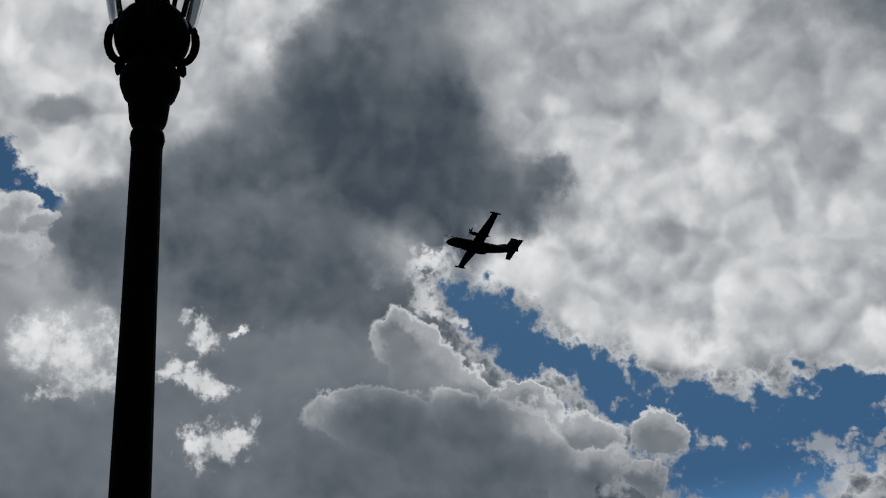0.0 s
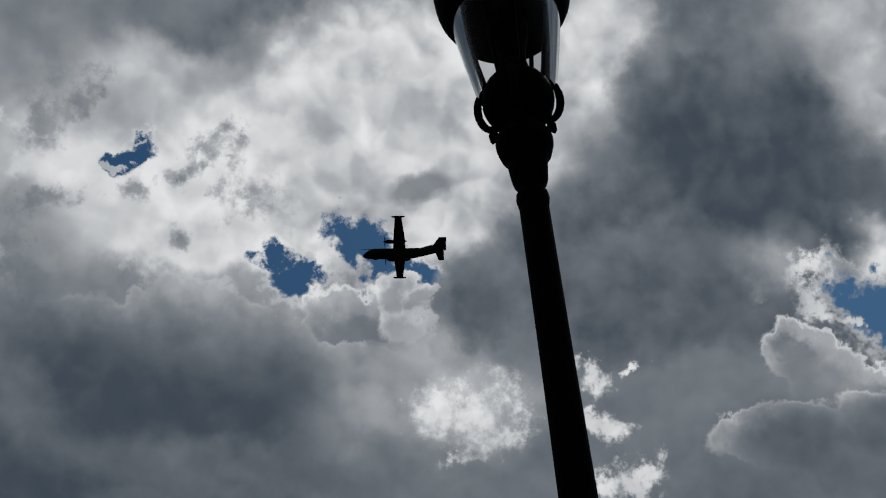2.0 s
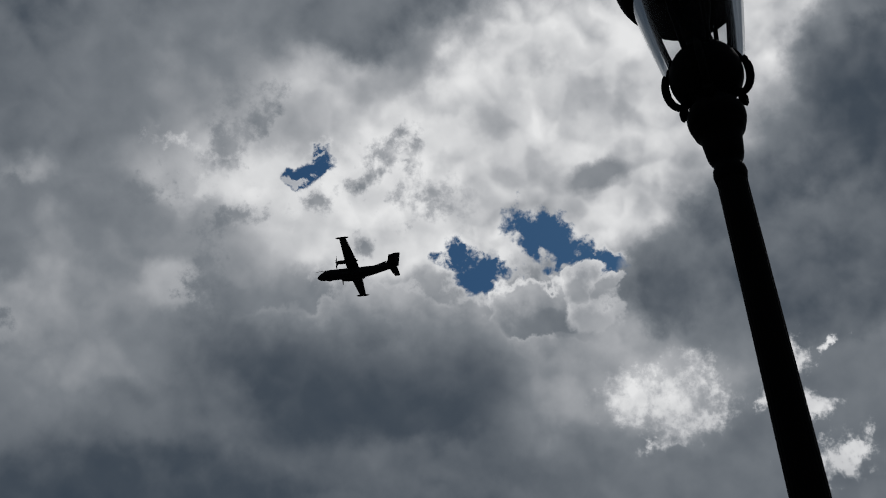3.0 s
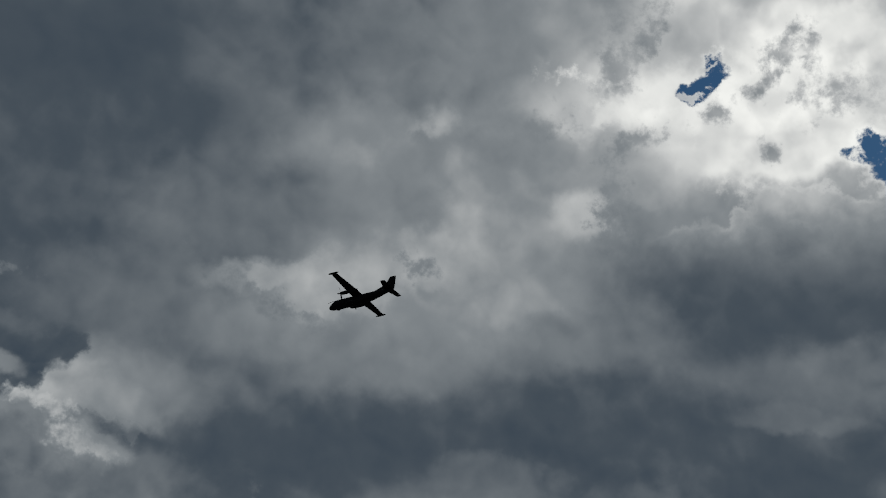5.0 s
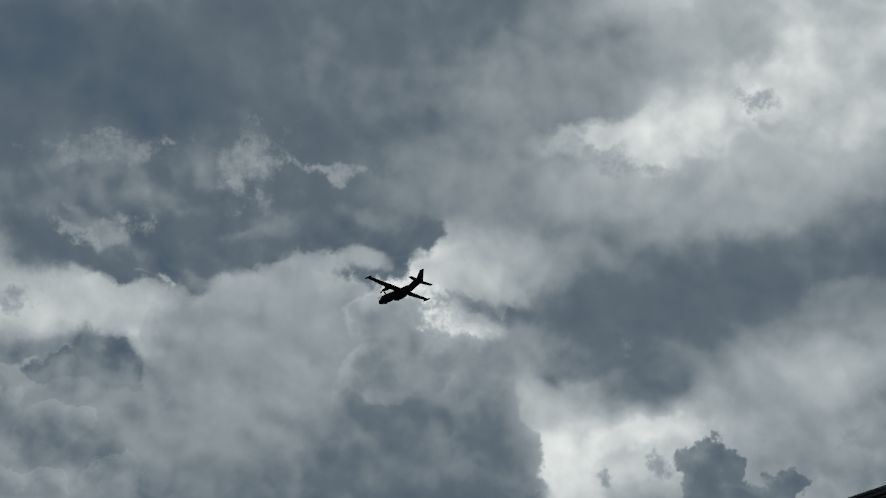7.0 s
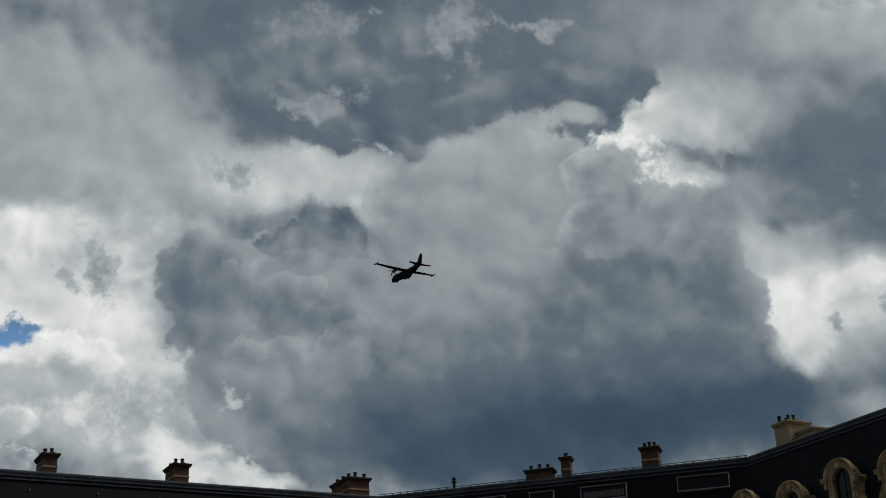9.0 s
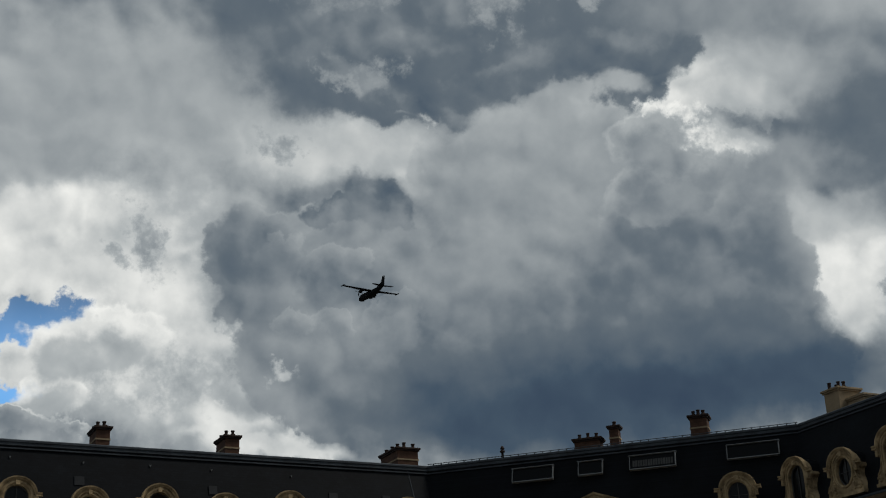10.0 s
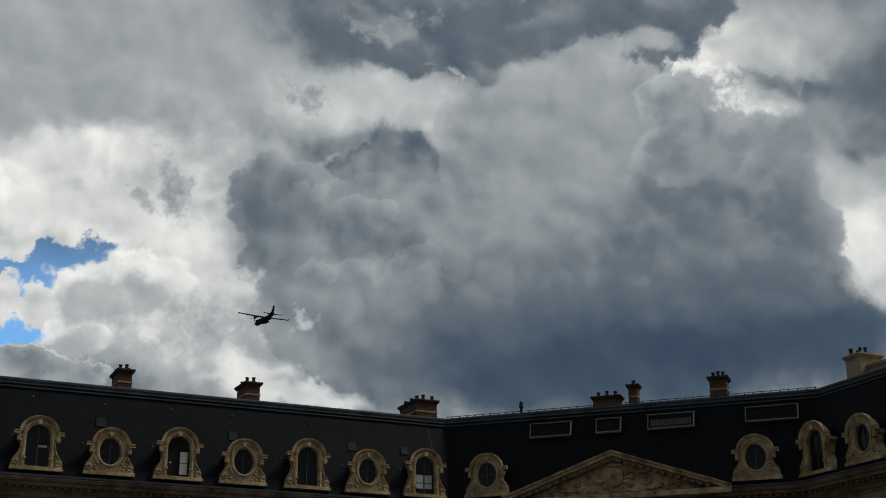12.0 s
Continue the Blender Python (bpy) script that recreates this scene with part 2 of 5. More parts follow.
    veil(0.40, 0.8, 0.8, [
        (62.3, 19.6, 2.6, 2.1, 1), (60.1, 23.3, 4.2, 2.8, 2), (54.2, 24.4, 2.8, 1.8, 5)])
    veil(0.30, 0.85, 0.9, [
        (53.9, 21.1, 3.2, 1.4, 8), (53.6, 19.5, 2.8, 1.4, 4), (49.4, 20.5, 1.6, 1.6, 6)])
    veil(0.32, 0.8, 0.8, [
        (72.3, 20.2, 1.4, 2.1, -12), (59.1, 17.8, 4.7, 1.6, 2)])
    veil(0.39, 0.8, 0.9, [
        (70.2, 16.5, 2.8, 1.2, -1), (67.7, 15.8, 3.1, 1.2, -1), (71.1, 15.0, 2.6, 0.7, 9)])
    torn(0.56, 0.9, 0.4, [
        (70.7, 16.0, 0.6, 0.4, -1), (74.2, 15.7, 0.4, 0.3, -2), (64.2, 26.8, 0.4, 0.4, 1), (73.3, 15.0, 0.3, 0.2, -2)])
    veil(0.25, 0.9, 0.8, [
        (59.4, 15.7, 8.5, 1.6, -2), (50.7, 16.5, 3.8, 1.8, 4)])
    veil(0.33, 0.8, 0.9, [
        (67.0, 14.6, 3.5, 1.2, 8)])
    veil(0.18, 0.95, 0.8, [
        (56.5, 14.5, 9.3, 1.7, -1), (49.7, 14.8, 4.0, 1.6, 4), (61.1, 14.0, 3.8, 1.1, 1)])
    veil(0.56, 0.85, 0.8, [
        (46.2, 17.0, 0.9, 1.3, 6)])
    veil(0.16, 0.7, 0.8, [
        (55.1, 14.9, 5.5, 0.9, 0)])
    veil(0.52, 0.7, 1.1, [
        (50.5, 25.2, 1.4, 0.8, 17), (55.0, 27.4, 1.8, 0.6, 15), (67.1, 24.9, 2.8, 0.8, -1), (65.1, 24.5, 0.6, 1.4, -20),
        (51.8, 26.2, 1.1, 0.5, 26)])
    veil(0.43, 0.7, 0.9, [
        (67.1, 28.4, 1.4, 0.6, 19), (65.8, 27.5, 1.6, 0.3, 20)])
    veil(0.33, 0.9, 0.5, [
        (46.7, 25.3, 2.9, 1.8, 23), (45.7, 23.5, 1.7, 1.3, 8), (49.5, 25.9, 1.3, 0.4, 7)])
    # dark sheets along the middle of the turn
    veil(0.46, 1, 0.8, [
        (34.7, 35.8, 7.8, 5.9, 2), (29.8, 29.2, 9.9, 3.1, 5)])
    veil(0.38, 1, 0.8, [
        (43.4, 29.4, 6.0, 3.0, -2)])
    veil(0.29, 1, 0.8, [
        (53.9, 39.0, 7.9, 5.9, -10), (53.6, 32.8, 5.7, 4.2, -8)])
    veil(0.36, 0.9, 0.8, [
        (43.2, 42.1, 4.4, 2.5, -4)])
    veil(0.27, 0.7, 1.3, [
        (50.8, 41.5, 3.8, 1.3, -9), (54.5, 34.8, 2.8, 2.4, -9), (53.6, 29.6, 2.6, 1.5, -7)])
    veil(0.35, 0.9, 0.8, [
        (45.0, 33.3, 4.2, 2.5, -3), (44.1, 36.4, 2.8, 1.9, -3)])
    veil(0.51, 0.85, 0.8, [
        (38.8, 38.0, 3.3, 1.3, -10), (36.5, 32.8, 4.3, 1.4, 1), (33.3, 30.3, 5.2, 1.4, 3), (28.4, 35.0, 4.0, 3.5, 6),
        (48.7, 27.3, 3.4, 1.4, 2)])
    veil(0.59, 0.85, 0.7, [
        (28.3, 35.9, 2.1, 2.8, -4), (27.7, 33.7, 1.9, 1.2, 6), (40.5, 31.8, 1.4, 0.8, -1), (27.2, 39.6, 2.1, 2.6, -13),
        (34.6, 38.7, 0.9, 0.7, 2), (50.6, 26.9, 2.9, 0.8, 5)])
    veil(0.39, 0.9, 0.6, [
        (30.7, 40.8, 2.1, 2.6, -25), (34.5, 40.1, 1.6, 1.4, -18), (31.5, 37.5, 1.1, 0.9, 24), (36.3, 42.2, 3.0, 1.4, 1)])
    veil(0.80, 1, 0.7, [
        (17.9, 40.5, 7.0, 2.5, 17), (21.8, 39.0, 3.0, 3.0, 10), (14.4, 37.2, 5.0, 2.0, 15)])
    veil(0.65, 0.9, 0.7, [
        (23.4, 35.7, 2.8, 1.9, 9), (18.6, 34.2, 5.2, 1.6, 11), (25.0, 41.5, 2.1, 1.8, -22), (14.6, 33.5, 3.3, 1.3, 14)])
    veil(0.67, 0.8, 0.9, [
        (25.3, 38.2, 1.4, 1.2, -12), (24.1, 34.6, 0.6, 0.6, 8), (28.4, 37.4, 1.6, 0.9, 6)])
    veil(0.63, 0.8, 0.8, [
        (53.1, 26.5, 2.0, 0.5, 8), (50.6, 24.8, 1.2, 0.4, 20)])
    torn(0.45, 0.85, 0.5, [
        (25.3, 39.9, 0.7, 1.4, 43), (23.8, 41.4, 0.9, 1.1, 39), (25.1, 34.7, 0.8, 1.2, 8), (29.4, 35.1, 0.8, 1.1, 20),
        (35.1, 38.0, 0.5, 0.4, -28), (35.6, 32.6, 0.6, 0.3, 2), (21.7, 36.9, 1.6, 0.6, 20)])
    heap(0.53, 0.37, 0.9, 0.8, 0, [
        (17.6, 31.5, 2.9, 1.3, 11), (15.0, 30.3, 2.6, 1.5, 13), (21.8, 31.9, 2.1, 1.4, 9), (18.5, 29.5, 4.3, 1.6, 6)])
    veil(0.30, 0.9, 1.1, [
        (18.3, 29.5, 3.8, 1.3, 4), (20.6, 28.7, 1.6, 0.9, 19), (15.1, 29.7, 2.4, 1.1, 12), (22.9, 32.0, 1.4, 0.9, 9)])
    veil(0.37, 0.9, 0.7, [
        (17.3, 25.9, 5.7, 1.3, 6), (27.3, 27.6, 6.1, 1.2, 6), (38.2, 28.1, 2.8, 0.9, 1)])
    veil(0.30, 0.95, 1.2, [
        (35.2, 25.0, 11.7, 2.6, 2), (42.4, 26.2, 5.1, 1.4, -5), (25.5, 25.5, 6.0, 1.8, 6), (19.6, 23.4, 6.6, 2.0, 8)])
    veil(0.27, 0.7, 1.3, [
        (40.3, 25.0, 5.1, 1.4, 0), (25.8, 25.1, 3.9, 1.4, 6), (18.1, 22.1, 3.9, 1.1, 9)])
    veil(0.39, 0.7, 0.7, [
        (32.1, 23.7, 2.8, 0.9, 3), (48.0, 23.7, 2.0, 1.3, -3), (18.8, 24.9, 2.7, 0.5, 9)])
    heap(0.35, 0.27, 0.97, 0.3, 0, [
        (53.3, 28.3, 1.7, 0.8, -7), (52.1, 28.5, 0.7, 0.5, -6), (54.2, 27.5, 1.9, 0.9, -7)])
    heap(0.43, 0.35, 0.97, 0.25, 0.06, [
        (53.5, 24.9, 1.6, 1.2, -6), (52.8, 23.4, 3.0, 1.3, -5), (50.2, 25.7, 1.3, 0.4, 2)])
    torn(0.65, 0.9, 0.5, [
        (50.6, 24.8, 1.2, 0.4, 20), (52.8, 26.2, 1.3, 0.3, 15), (30.1, 29.1, 0.4, 0.2, 4)])
    veil(0.59, 0.9, 0.8, [
        (39.6, 31.7, 3.9, 1.3, -17), (31.0, 33.9, 3.2, 1.7, -23), (35.3, 32.9, 3.1, 1.1, -13), (43.7, 32.0, 2.1, 0.5, -3)])
    veil(0.33, 0.6, 0.8, [
        (53.6, 35.9, 4.7, 3.1, 2)])
    veil(0.38, 0.75, 0.8, [
        (49.1, 30.7, 5.2, 2.1, 4), (45.9, 34.7, 3.5, 1.9, 6)])
    veil(0.46, 0.7, 0.8, [
        (35.1, 28.8, 5.1, 1.3, -3), (42.6, 29.9, 2.8, 1.2, 8)])
    torn(0.40, 0.7, 0.5, [
        (42.7, 31.2, 2.6, 0.5, 22), (35.6, 32.6, 0.8, 0.6, 12), (40.9, 30.6, 0.8, 0.3, 9), (29.6, 34.0, 0.6, 0.9, 16)])
    torn(0.44, 0.75, 0.5, [
        (60.1, 31.4, 1.1, 1.5, 49), (56.3, 31.3, 1.8, 0.3, 7), (66.5, 28.9, 1.5, 0.5, 4), (67.6, 28.2, 1.5, 0.3, 26),
        (66.9, 32.0, 2.2, 0.7, -5), (63.8, 27.0, 0.6, 0.3, 28)])
    veil(0.34, 0.6, 0.9, [
        (69.3, 30.2, 2.6, 1.3, -6), (68.2, 32.1, 2.4, 0.9, -6)])
    heap(0.31, 0.28, 0.95, 0.4, 0, [
        (53.9, 28.7, 2.1, 1.0, 2), (51.6, 28.4, 0.8, 0.6, 3), (56.6, 28.9, 3.1, 1.3, 1), (60.0, 28.3, 3.0, 0.8, -1),
        (65.2, 27.4, 2.5, 0.6, 11)])
    veil(0.51, 0.7, 0.8, [
        (54.9, 27.4, 1.2, 0.4, 2), (50.1, 25.1, 1.2, 0.5, 29), (49.1, 26.9, 1.4, 0.8, 34)])
    # the bright middle of the clouds about the lamp
    veil(0.61, 1, 0.8, [
        (23.8, 35.5, 6.8, 6.8, -2), (11.5, 31.1, 9.0, 4.3, 6), (-4.9, 25.6, 6.7, 3.8, 13)])
    veil(0.86, 1, 0.7, [
        (6.1, 41.0, 6.8, 4.0, -1), (13.1, 37.6, 6.1, 2.8, 4), (21.0, 38.5, 3.4, 1.6, -1), (16.2, 35.2, 3.5, 1.2, 3),
        (-6.6, 41.2, 2.0, 3.2, 17), (1.8, 36.9, 2.6, 2.8, 11)])
    veil(0.76, 0.8, 0.8, [
        (27.2, 39.7, 1.8, 1.3, -5), (27.8, 33.7, 2.0, 1.1, -3), (21.6, 36.4, 2.8, 1.4, 0), (15.9, 35.4, 2.6, 0.9, 3)])
    veil(0.48, 0.85, 1, [
        (26.0, 43.9, 5.8, 2.5, -15), (30.1, 42.2, 3.0, 3.2, -7), (17.2, 45.2, 2.6, 1.2, -19), (30.2, 36.3, 1.9, 2.8, -6)])
    veil(0.53, 0.85, 0.8, [
        (25.5, 35.4, 2.9, 1.8, 8), (28.7, 31.8, 3.5, 2.2, -3), (14.4, 42.9, 1.4, 0.9, -36), (21.9, 33.4, 2.7, 1.1, 0)])
    veil(0.72, 0.8, 0.8, [
        (26.8, 38.1, 1.3, 0.7, -4), (27.3, 34.2, 1.3, 0.9, -3)])
    torn(0.49, 0.85, 0.5, [
        (24.9, 39.7, 1.6, 0.9, -48), (22.9, 41.0, 1.4, 0.6, -32), (16.3, 38.7, 1.6, 0.7, -23), (14.4, 38.8, 0.5, 1.1, 29),
        (13.4, 36.9, 1.7, 0.8, 4), (4.4, 37.4, 1.2, 0.9, 10), (17.3, 35.7, 0.6, 0.5, 2), (2.6, 35.2, 0.4, 0.4, 11),
        (25.5, 34.7, 0.9, 1.6, -2), (19.3, 37.6, 0.5, 0.8, 1)])
    torn(0.82, 0.8, 0.5, [
        (27.5, 40.1, 1.0, 0.4, 16), (25.1, 38.3, 1.3, 0.7, 7), (21.3, 37.9, 0.9, 0.9, 30), (22.8, 38.3, 0.9, 0.4, -2),
        (18.2, 33.8, 1.6, 0.5, 12), (14.8, 38.9, 0.7, 0.3, 3)])
    torn(0.47, 0.8, 0.5, [
        (25.6, 32.9, 0.9, 1.3, -2), (23.9, 36.8, 1.6, 0.5, -12), (29.3, 37.9, 1.3, 0.9, -6), (21.6, 32.2, 1.4, 0.5, 10)])
    veil(0.67, 0.6, 0.8, [
        (8.5, 39.6, 2.1, 0.9, 7), (15.8, 41.7, 1.4, 0.7, -27), (10.9, 37.9, 1.9, 0.7, 16)])
    heap(0.43, 0.34, 0.97, 0.6, 0, [
        (-10.4, 37.6, 4.0, 4.2, -12), (-7.2, 33.8, 5.4, 3.6, 16), (-0.5, 32.1, 4.4, 2.8, 12), (2.3, 33.6, 1.9, 1.9, 11),
        (-5.0, 30.5, 6.8, 2.5, 14)])
    veil(0.32, 0.85, 0.8, [
        (-12.1, 36.2, 3.3, 2.8, 20), (-6.9, 34.6, 3.8, 2.3, 16), (2.9, 32.0, 1.4, 0.9, 10)])
    veil(0.45, 0.7, 0.8, [
        (-9.2, 31.7, 2.6, 1.3, 17), (-2.1, 31.6, 3.2, 1.4, 13)])
    torn(0.76, 0.9, 0.4, [
        (-10.7, 31.2, 0.8, 0.7, 39), (-10.7, 27.8, 0.6, 0.5, 17), (-1.9, 27.6, 0.6, 1.0, 12), (-4.0, 27.9, 0.5, 0.5, 13),
        (-2.3, 26.3, 0.8, 0.7, 12), (-2.8, 23.7, 1.2, 1.0, 12), (0.3, 26.8, 0.5, 0.5, -19)])
    veil(0.51, 0.85, 0.8, [
        (-6.6, 26.8, 4.9, 1.3, 14), (1.6, 25.6, 3.7, 2.1, 10), (-7.7, 24.0, 2.2, 2.0, 14)])
    hole(0.84, 1, [
        (8.1, 35.1, 1.7, 1.1, 28), (10.9, 34.4, 1.4, 0.6, 6), (5.7, 33.6, 1.3, 0.6, 19), (11.4, 33.9, 1.0, 1.3, 46),
        (12.8, 34.7, 0.9, 0.6, 5)])
    hole(0.84, 1, [
        (19.8, 38.9, 0.7, 0.6, -20), (19.5, 39.7, 0.3, 0.4, 0)])
    heap(0.70, 0.51, 1, 0.1, 0.26, [
        (8.8, 32.1, 2.4, 1.6, 7), (6.4, 31.6, 1.4, 1.3, 8), (10.5, 31.3, 1.0, 1.1, -14), (6.1, 30.0, 1.4, 1.4, 8)])
    heap(0.67, 0.57, 0.97, 0.14, 0.06, [
        (15.5, 32.0, 2.8, 1.7, 18), (9.9, 30.1, 3.3, 1.3, 6), (13.7, 30.8, 1.4, 0.9, 5), (18.3, 31.5, 3.0, 1.6, 2)])
    heap(0.59, 0.47, 0.97, 0.2, 0.04, [
        (11.2, 28.7, 4.2, 2.8, 36), (16.5, 30.5, 4.0, 1.6, 3), (8.3, 26.5, 2.8, 1.9, 37), (22.4, 32.0, 2.7, 1.4, 0)])
    heap(0.70, 0.53, 0.9, 0.4, 0.1, [
        (4.6, 28.9, 2.2, 1.4, -11), (2.7, 27.7, 1.4, 1.4, 10), (6.2, 27.7, 1.4, 0.8, 28), (4.6, 25.7, 0.7, 0.4, 9)])
    heap(0.45, 0.34, 0.8, 1.1, 0, [
        (18.4, 29.6, 5.3, 1.9, 8), (21.8, 31.1, 2.7, 1.4, 11), (19.7, 28.0, 3.4, 1.1, 2), (14.4, 28.5, 2.6, 1.4, 4)])
    veil(0.38, 0.8, 1.3, [
        (17.8, 29.6, 7.7, 3.0, 9), (23.7, 31.1, 3.6, 2.5, 20)])
    veil(0.28, 0.85, 1.4, [
        (18.4, 28.8, 5.3, 2.0, 6), (22.6, 29.9, 2.5, 1.6, 20), (15.5, 28.3, 2.8, 1.2, 4)])
    veil(0.30, 0.85, 1.3, [
        (27.5, 26.8, 4.8, 1.5, 7)])
    veil(0.39, 0.85, 0.8, [
        (14.6, 25.9, 6.1, 1.2, 10), (27.4, 29.2, 3.7, 1.1, -2), (8.5, 25.1, 3.0, 1.2, 7)])
    veil(0.48, 0.8, 0.8, [
        (1.7, 25.1, 2.8, 1.6, 10), (4.4, 24.4, 3.2, 0.9, 9)])
    torn(0.72, 0.75, 0.5, [
        (19.5, 39.7, 0.6, 0.2, 0), (20.2, 38.6, 0.5, 0.2, 0), (12.1, 35.4, 1.4, 0.3, 15), (10.4, 35.5, 0.9, 0.2, -4)])
    # the dark heap, the blue gap and the mackerel sheet past the lamp
    veil(0.74, 1, 0.8, [
        (-28.9, 33.3, 9.6, 7.5, 35), (-21.4, 37.8, 5.1, 3.7, 11), (3.7, 38.2, 7.1, 3.8, -5)])
    veil(0.59, 0.9, 0.9, [
        (5.3, 28.2, 4.1, 2.6, -3)])
    veil(0.79, 0.9, 0.8, [
        (-25.3, 30.0, 7.6, 3.0, 32), (-29.9, 25.7, 5.8, 2.0, 28), (-19.9, 30.6, 3.3, 1.6, 9), (6.3, 39.5, 2.6, 1.9, -7),
        (4.3, 35.8, 3.1, 1.3, -4)])
    veil(0.82, 0.95, 0.8, [
        (-20.1, 28.7, 3.5, 1.4, 39), (-24.1, 26.1, 3.2, 1.1, 36), (-17.0, 30.0, 1.7, 0.9, 8)])
    veil(0.49, 0.8, 0.8, [
        (3.0, 31.8, 2.9, 2.0, -3), (-1.5, 29.8, 3.9, 2.1, 0)])
    veil(0.63, 0.8, 0.8, [
        (-32.4, 35.3, 4.4, 2.0, 17), (-22.9, 39.0, 2.6, 1.9, 12), (-25.7, 34.0, 1.6, 1.6, 13), (-24.7, 29.8, 2.1, 0.7, 12)])
    hole(0.84, 1, [
        (-16.6, 27.3, 3.1, 1.5, 38), (-20.3, 25.3, 3.5, 1.2, 35), (-24.8, 22.5, 4.3, 1.2, 19), (-29.4, 21.2, 4.1, 1.7, 16),
        (-26.0, 20.0, 3.8, 1.3, 11), (-31.0, 22.4, 2.6, 0.7, 13)])
    hole(0.84, 1, [
        (5.7, 33.4, 0.9, 0.4, -5), (7.2, 34.2, 0.5, 0.4, -6)])
    torn(0.67, 0.7, 0.5, [
        (-29.7, 20.4, 1.3, 0.6, 12), (-31.4, 20.1, 0.6, 0.4, 13), (-30.4, 18.5, 1.7, 0.5, 12), (-26.5, 25.5, 1.4, 0.9, 12)])
    torn(0.84, 0.95, 0.4, [
        (-12.8, 28.8, 1.0, 0.7, 41), (-14.0, 28.0, 0.6, 0.3, 6), (-12.7, 30.2, 1.4, 0.7, 6)])
    heap(0.82, 0.63, 0.97, 0.2, 0.1, [
        (6.5, 33.0, 0.8, 0.8, -5), (5.4, 32.5, 0.7, 0.5, -4), (6.4, 31.6, 1.5, 1.1, -4)])
    veil(0.51, 0.9, 0.7, [
        (4.4, 37.3, 1.3, 0.6, -5)])
    veil(0.43, 0.92, 0.8, [
        (5.0, 24.2, 3.7, 2.6, -1), (-4.1, 24.8, 6.0, 3.9, 2), (-7.5, 26.8, 2.6, 1.4, 3), (2.8, 23.3, 4.4, 2.4, 0)])
    veil(0.67, 0.7, 1.2, [
        (3.8, 27.4, 2.4, 1.8, -2), (5.0, 30.5, 1.5, 0.9, -3)])
    torn(0.84, 0.85, 0.5, [
        (3.0, 27.0, 1.8, 1.3, -1), (5.3, 27.6, 1.3, 0.9, -3), (2.1, 28.8, 0.9, 0.7, -1), (4.2, 25.6, 1.1, 0.4, -1)])
    veil(0.76, 0.8, 0.8, [
        (-11.1, 31.3, 1.4, 1.2, 45)])
    heap(0.45, 0.33, 0.95, 0.8, 0, [
        (-10.6, 38.2, 3.8, 3.5, 4), (-14.1, 37.5, 2.6, 3.3, 26), (-7.2, 35.1, 4.5, 2.6, 2), (-16.3, 34.0, 3.3, 1.7, 24),
        (-11.1, 40.0, 2.1, 1.6, 4), (-1.5, 34.2, 2.3, 2.1, -1)])
    heap(0.43, 0.35, 0.95, 0.8, 0, [
        (-4.5, 32.1, 5.4, 2.3, 1), (2.2, 32.0, 2.0, 1.8, -2), (-5.5, 29.7, 4.7, 1.6, 2), (-8.9, 31.0, 2.4, 2.1, 4),
        (-19.4, 33.6, 1.2, 0.9, 9)])
    veil(0.31, 0.75, 1.2, [
        (-10.7, 35.9, 3.8, 2.8, 14), (-12.5, 34.1, 2.6, 1.4, 6), (-8.3, 38.3, 1.4, 1.4, 3)])
    torn(0.88, 0.95, 0.35, [
        (-2.2, 27.9, 0.6, 0.8, 41), (-0.8, 27.0, 0.5, 0.6, 40), (-1.9, 26.3, 1.2, 0.5, 21), (-2.4, 23.7, 1.4, 0.9, -8),
        (4.8, 25.7, 0.4, 0.3, -2), (-4.0, 28.0, 0.6, 0.2, -29), (-1.5, 27.0, 0.5, 0.3, 31)])
    heap(0.63, 0.49, 1, 0.12, 0.2, [
        (-12.0, 26.5, 2.4, 1.5, 29), (-11.3, 27.5, 1.2, 0.6, 15), (-14.2, 25.1, 1.2, 1.1, 26), (-16.7, 24.4, 1.4, 0.8, 7),
        (-19.0, 22.7, 2.1, 1.3, 24), (-8.4, 24.4, 1.1, 1.0, 4), (-22.5, 22.3, 1.2, 1.0, 10)])
    heap(0.61, 0.44, 1, 0.14, 0.12, [
        (-16.0, 23.0, 3.5, 1.6, 17), (-21.4, 20.5, 0.9, 0.8, 9), (-18.3, 21.3, 3.0, 1.4, 8), (-9.7, 24.3, 2.6, 1.2, 5)])
    veil(0.38, 0.92, 1.1, [
        (-12.4, 22.7, 4.0, 1.9, 19), (-14.3, 23.9, 1.9, 0.9, 6), (-9.2, 21.8, 4.0, 1.4, 4), (-15.2, 21.2, 2.8, 1.4, 7)])


clouds()
# billows lit from the sun's side, and finer grain
toward = Vector((math.cos(radians(SUN_EL)) * math.cos(radians(SUN_AZ)), math.cos(radians(SUN_EL)) * math.sin(radians(SUN_AZ)), math.sin(radians(SUN_EL))))
step = tuple(toward * 0.012)
relief = wmath("MULTIPLY", wmath("SUBTRACT", heads, lumps(wvec("ADD", loose, step))), wmath("MULTIPLY_ADD", wmath("MULTIPLY", wmath("MULTIPLY", wstep(SKY["tone"], 0.56, 0.72), wstep(bearing, 26.0, 6.0)), wmath("SUBTRACT", 1.0, SKY["depth"])), 0.46, 0.24))
swirl = wmath("MULTIPLY", wmath("SUBTRACT", wnoise(way, 12.0, 8.0, 0.5), wnoise(wvec("ADD", way, step), 12.0, 8.0, 0.5)), 0.38)
relief = wmath("MULTIPLY", wmath("ADD", relief, swirl), SKY["lively"])
mottle = wmath("MULTIPLY", wmath("SUBTRACT", wnoise(way, 30.0, 9.0, 0.62), 0.5), 0.09)
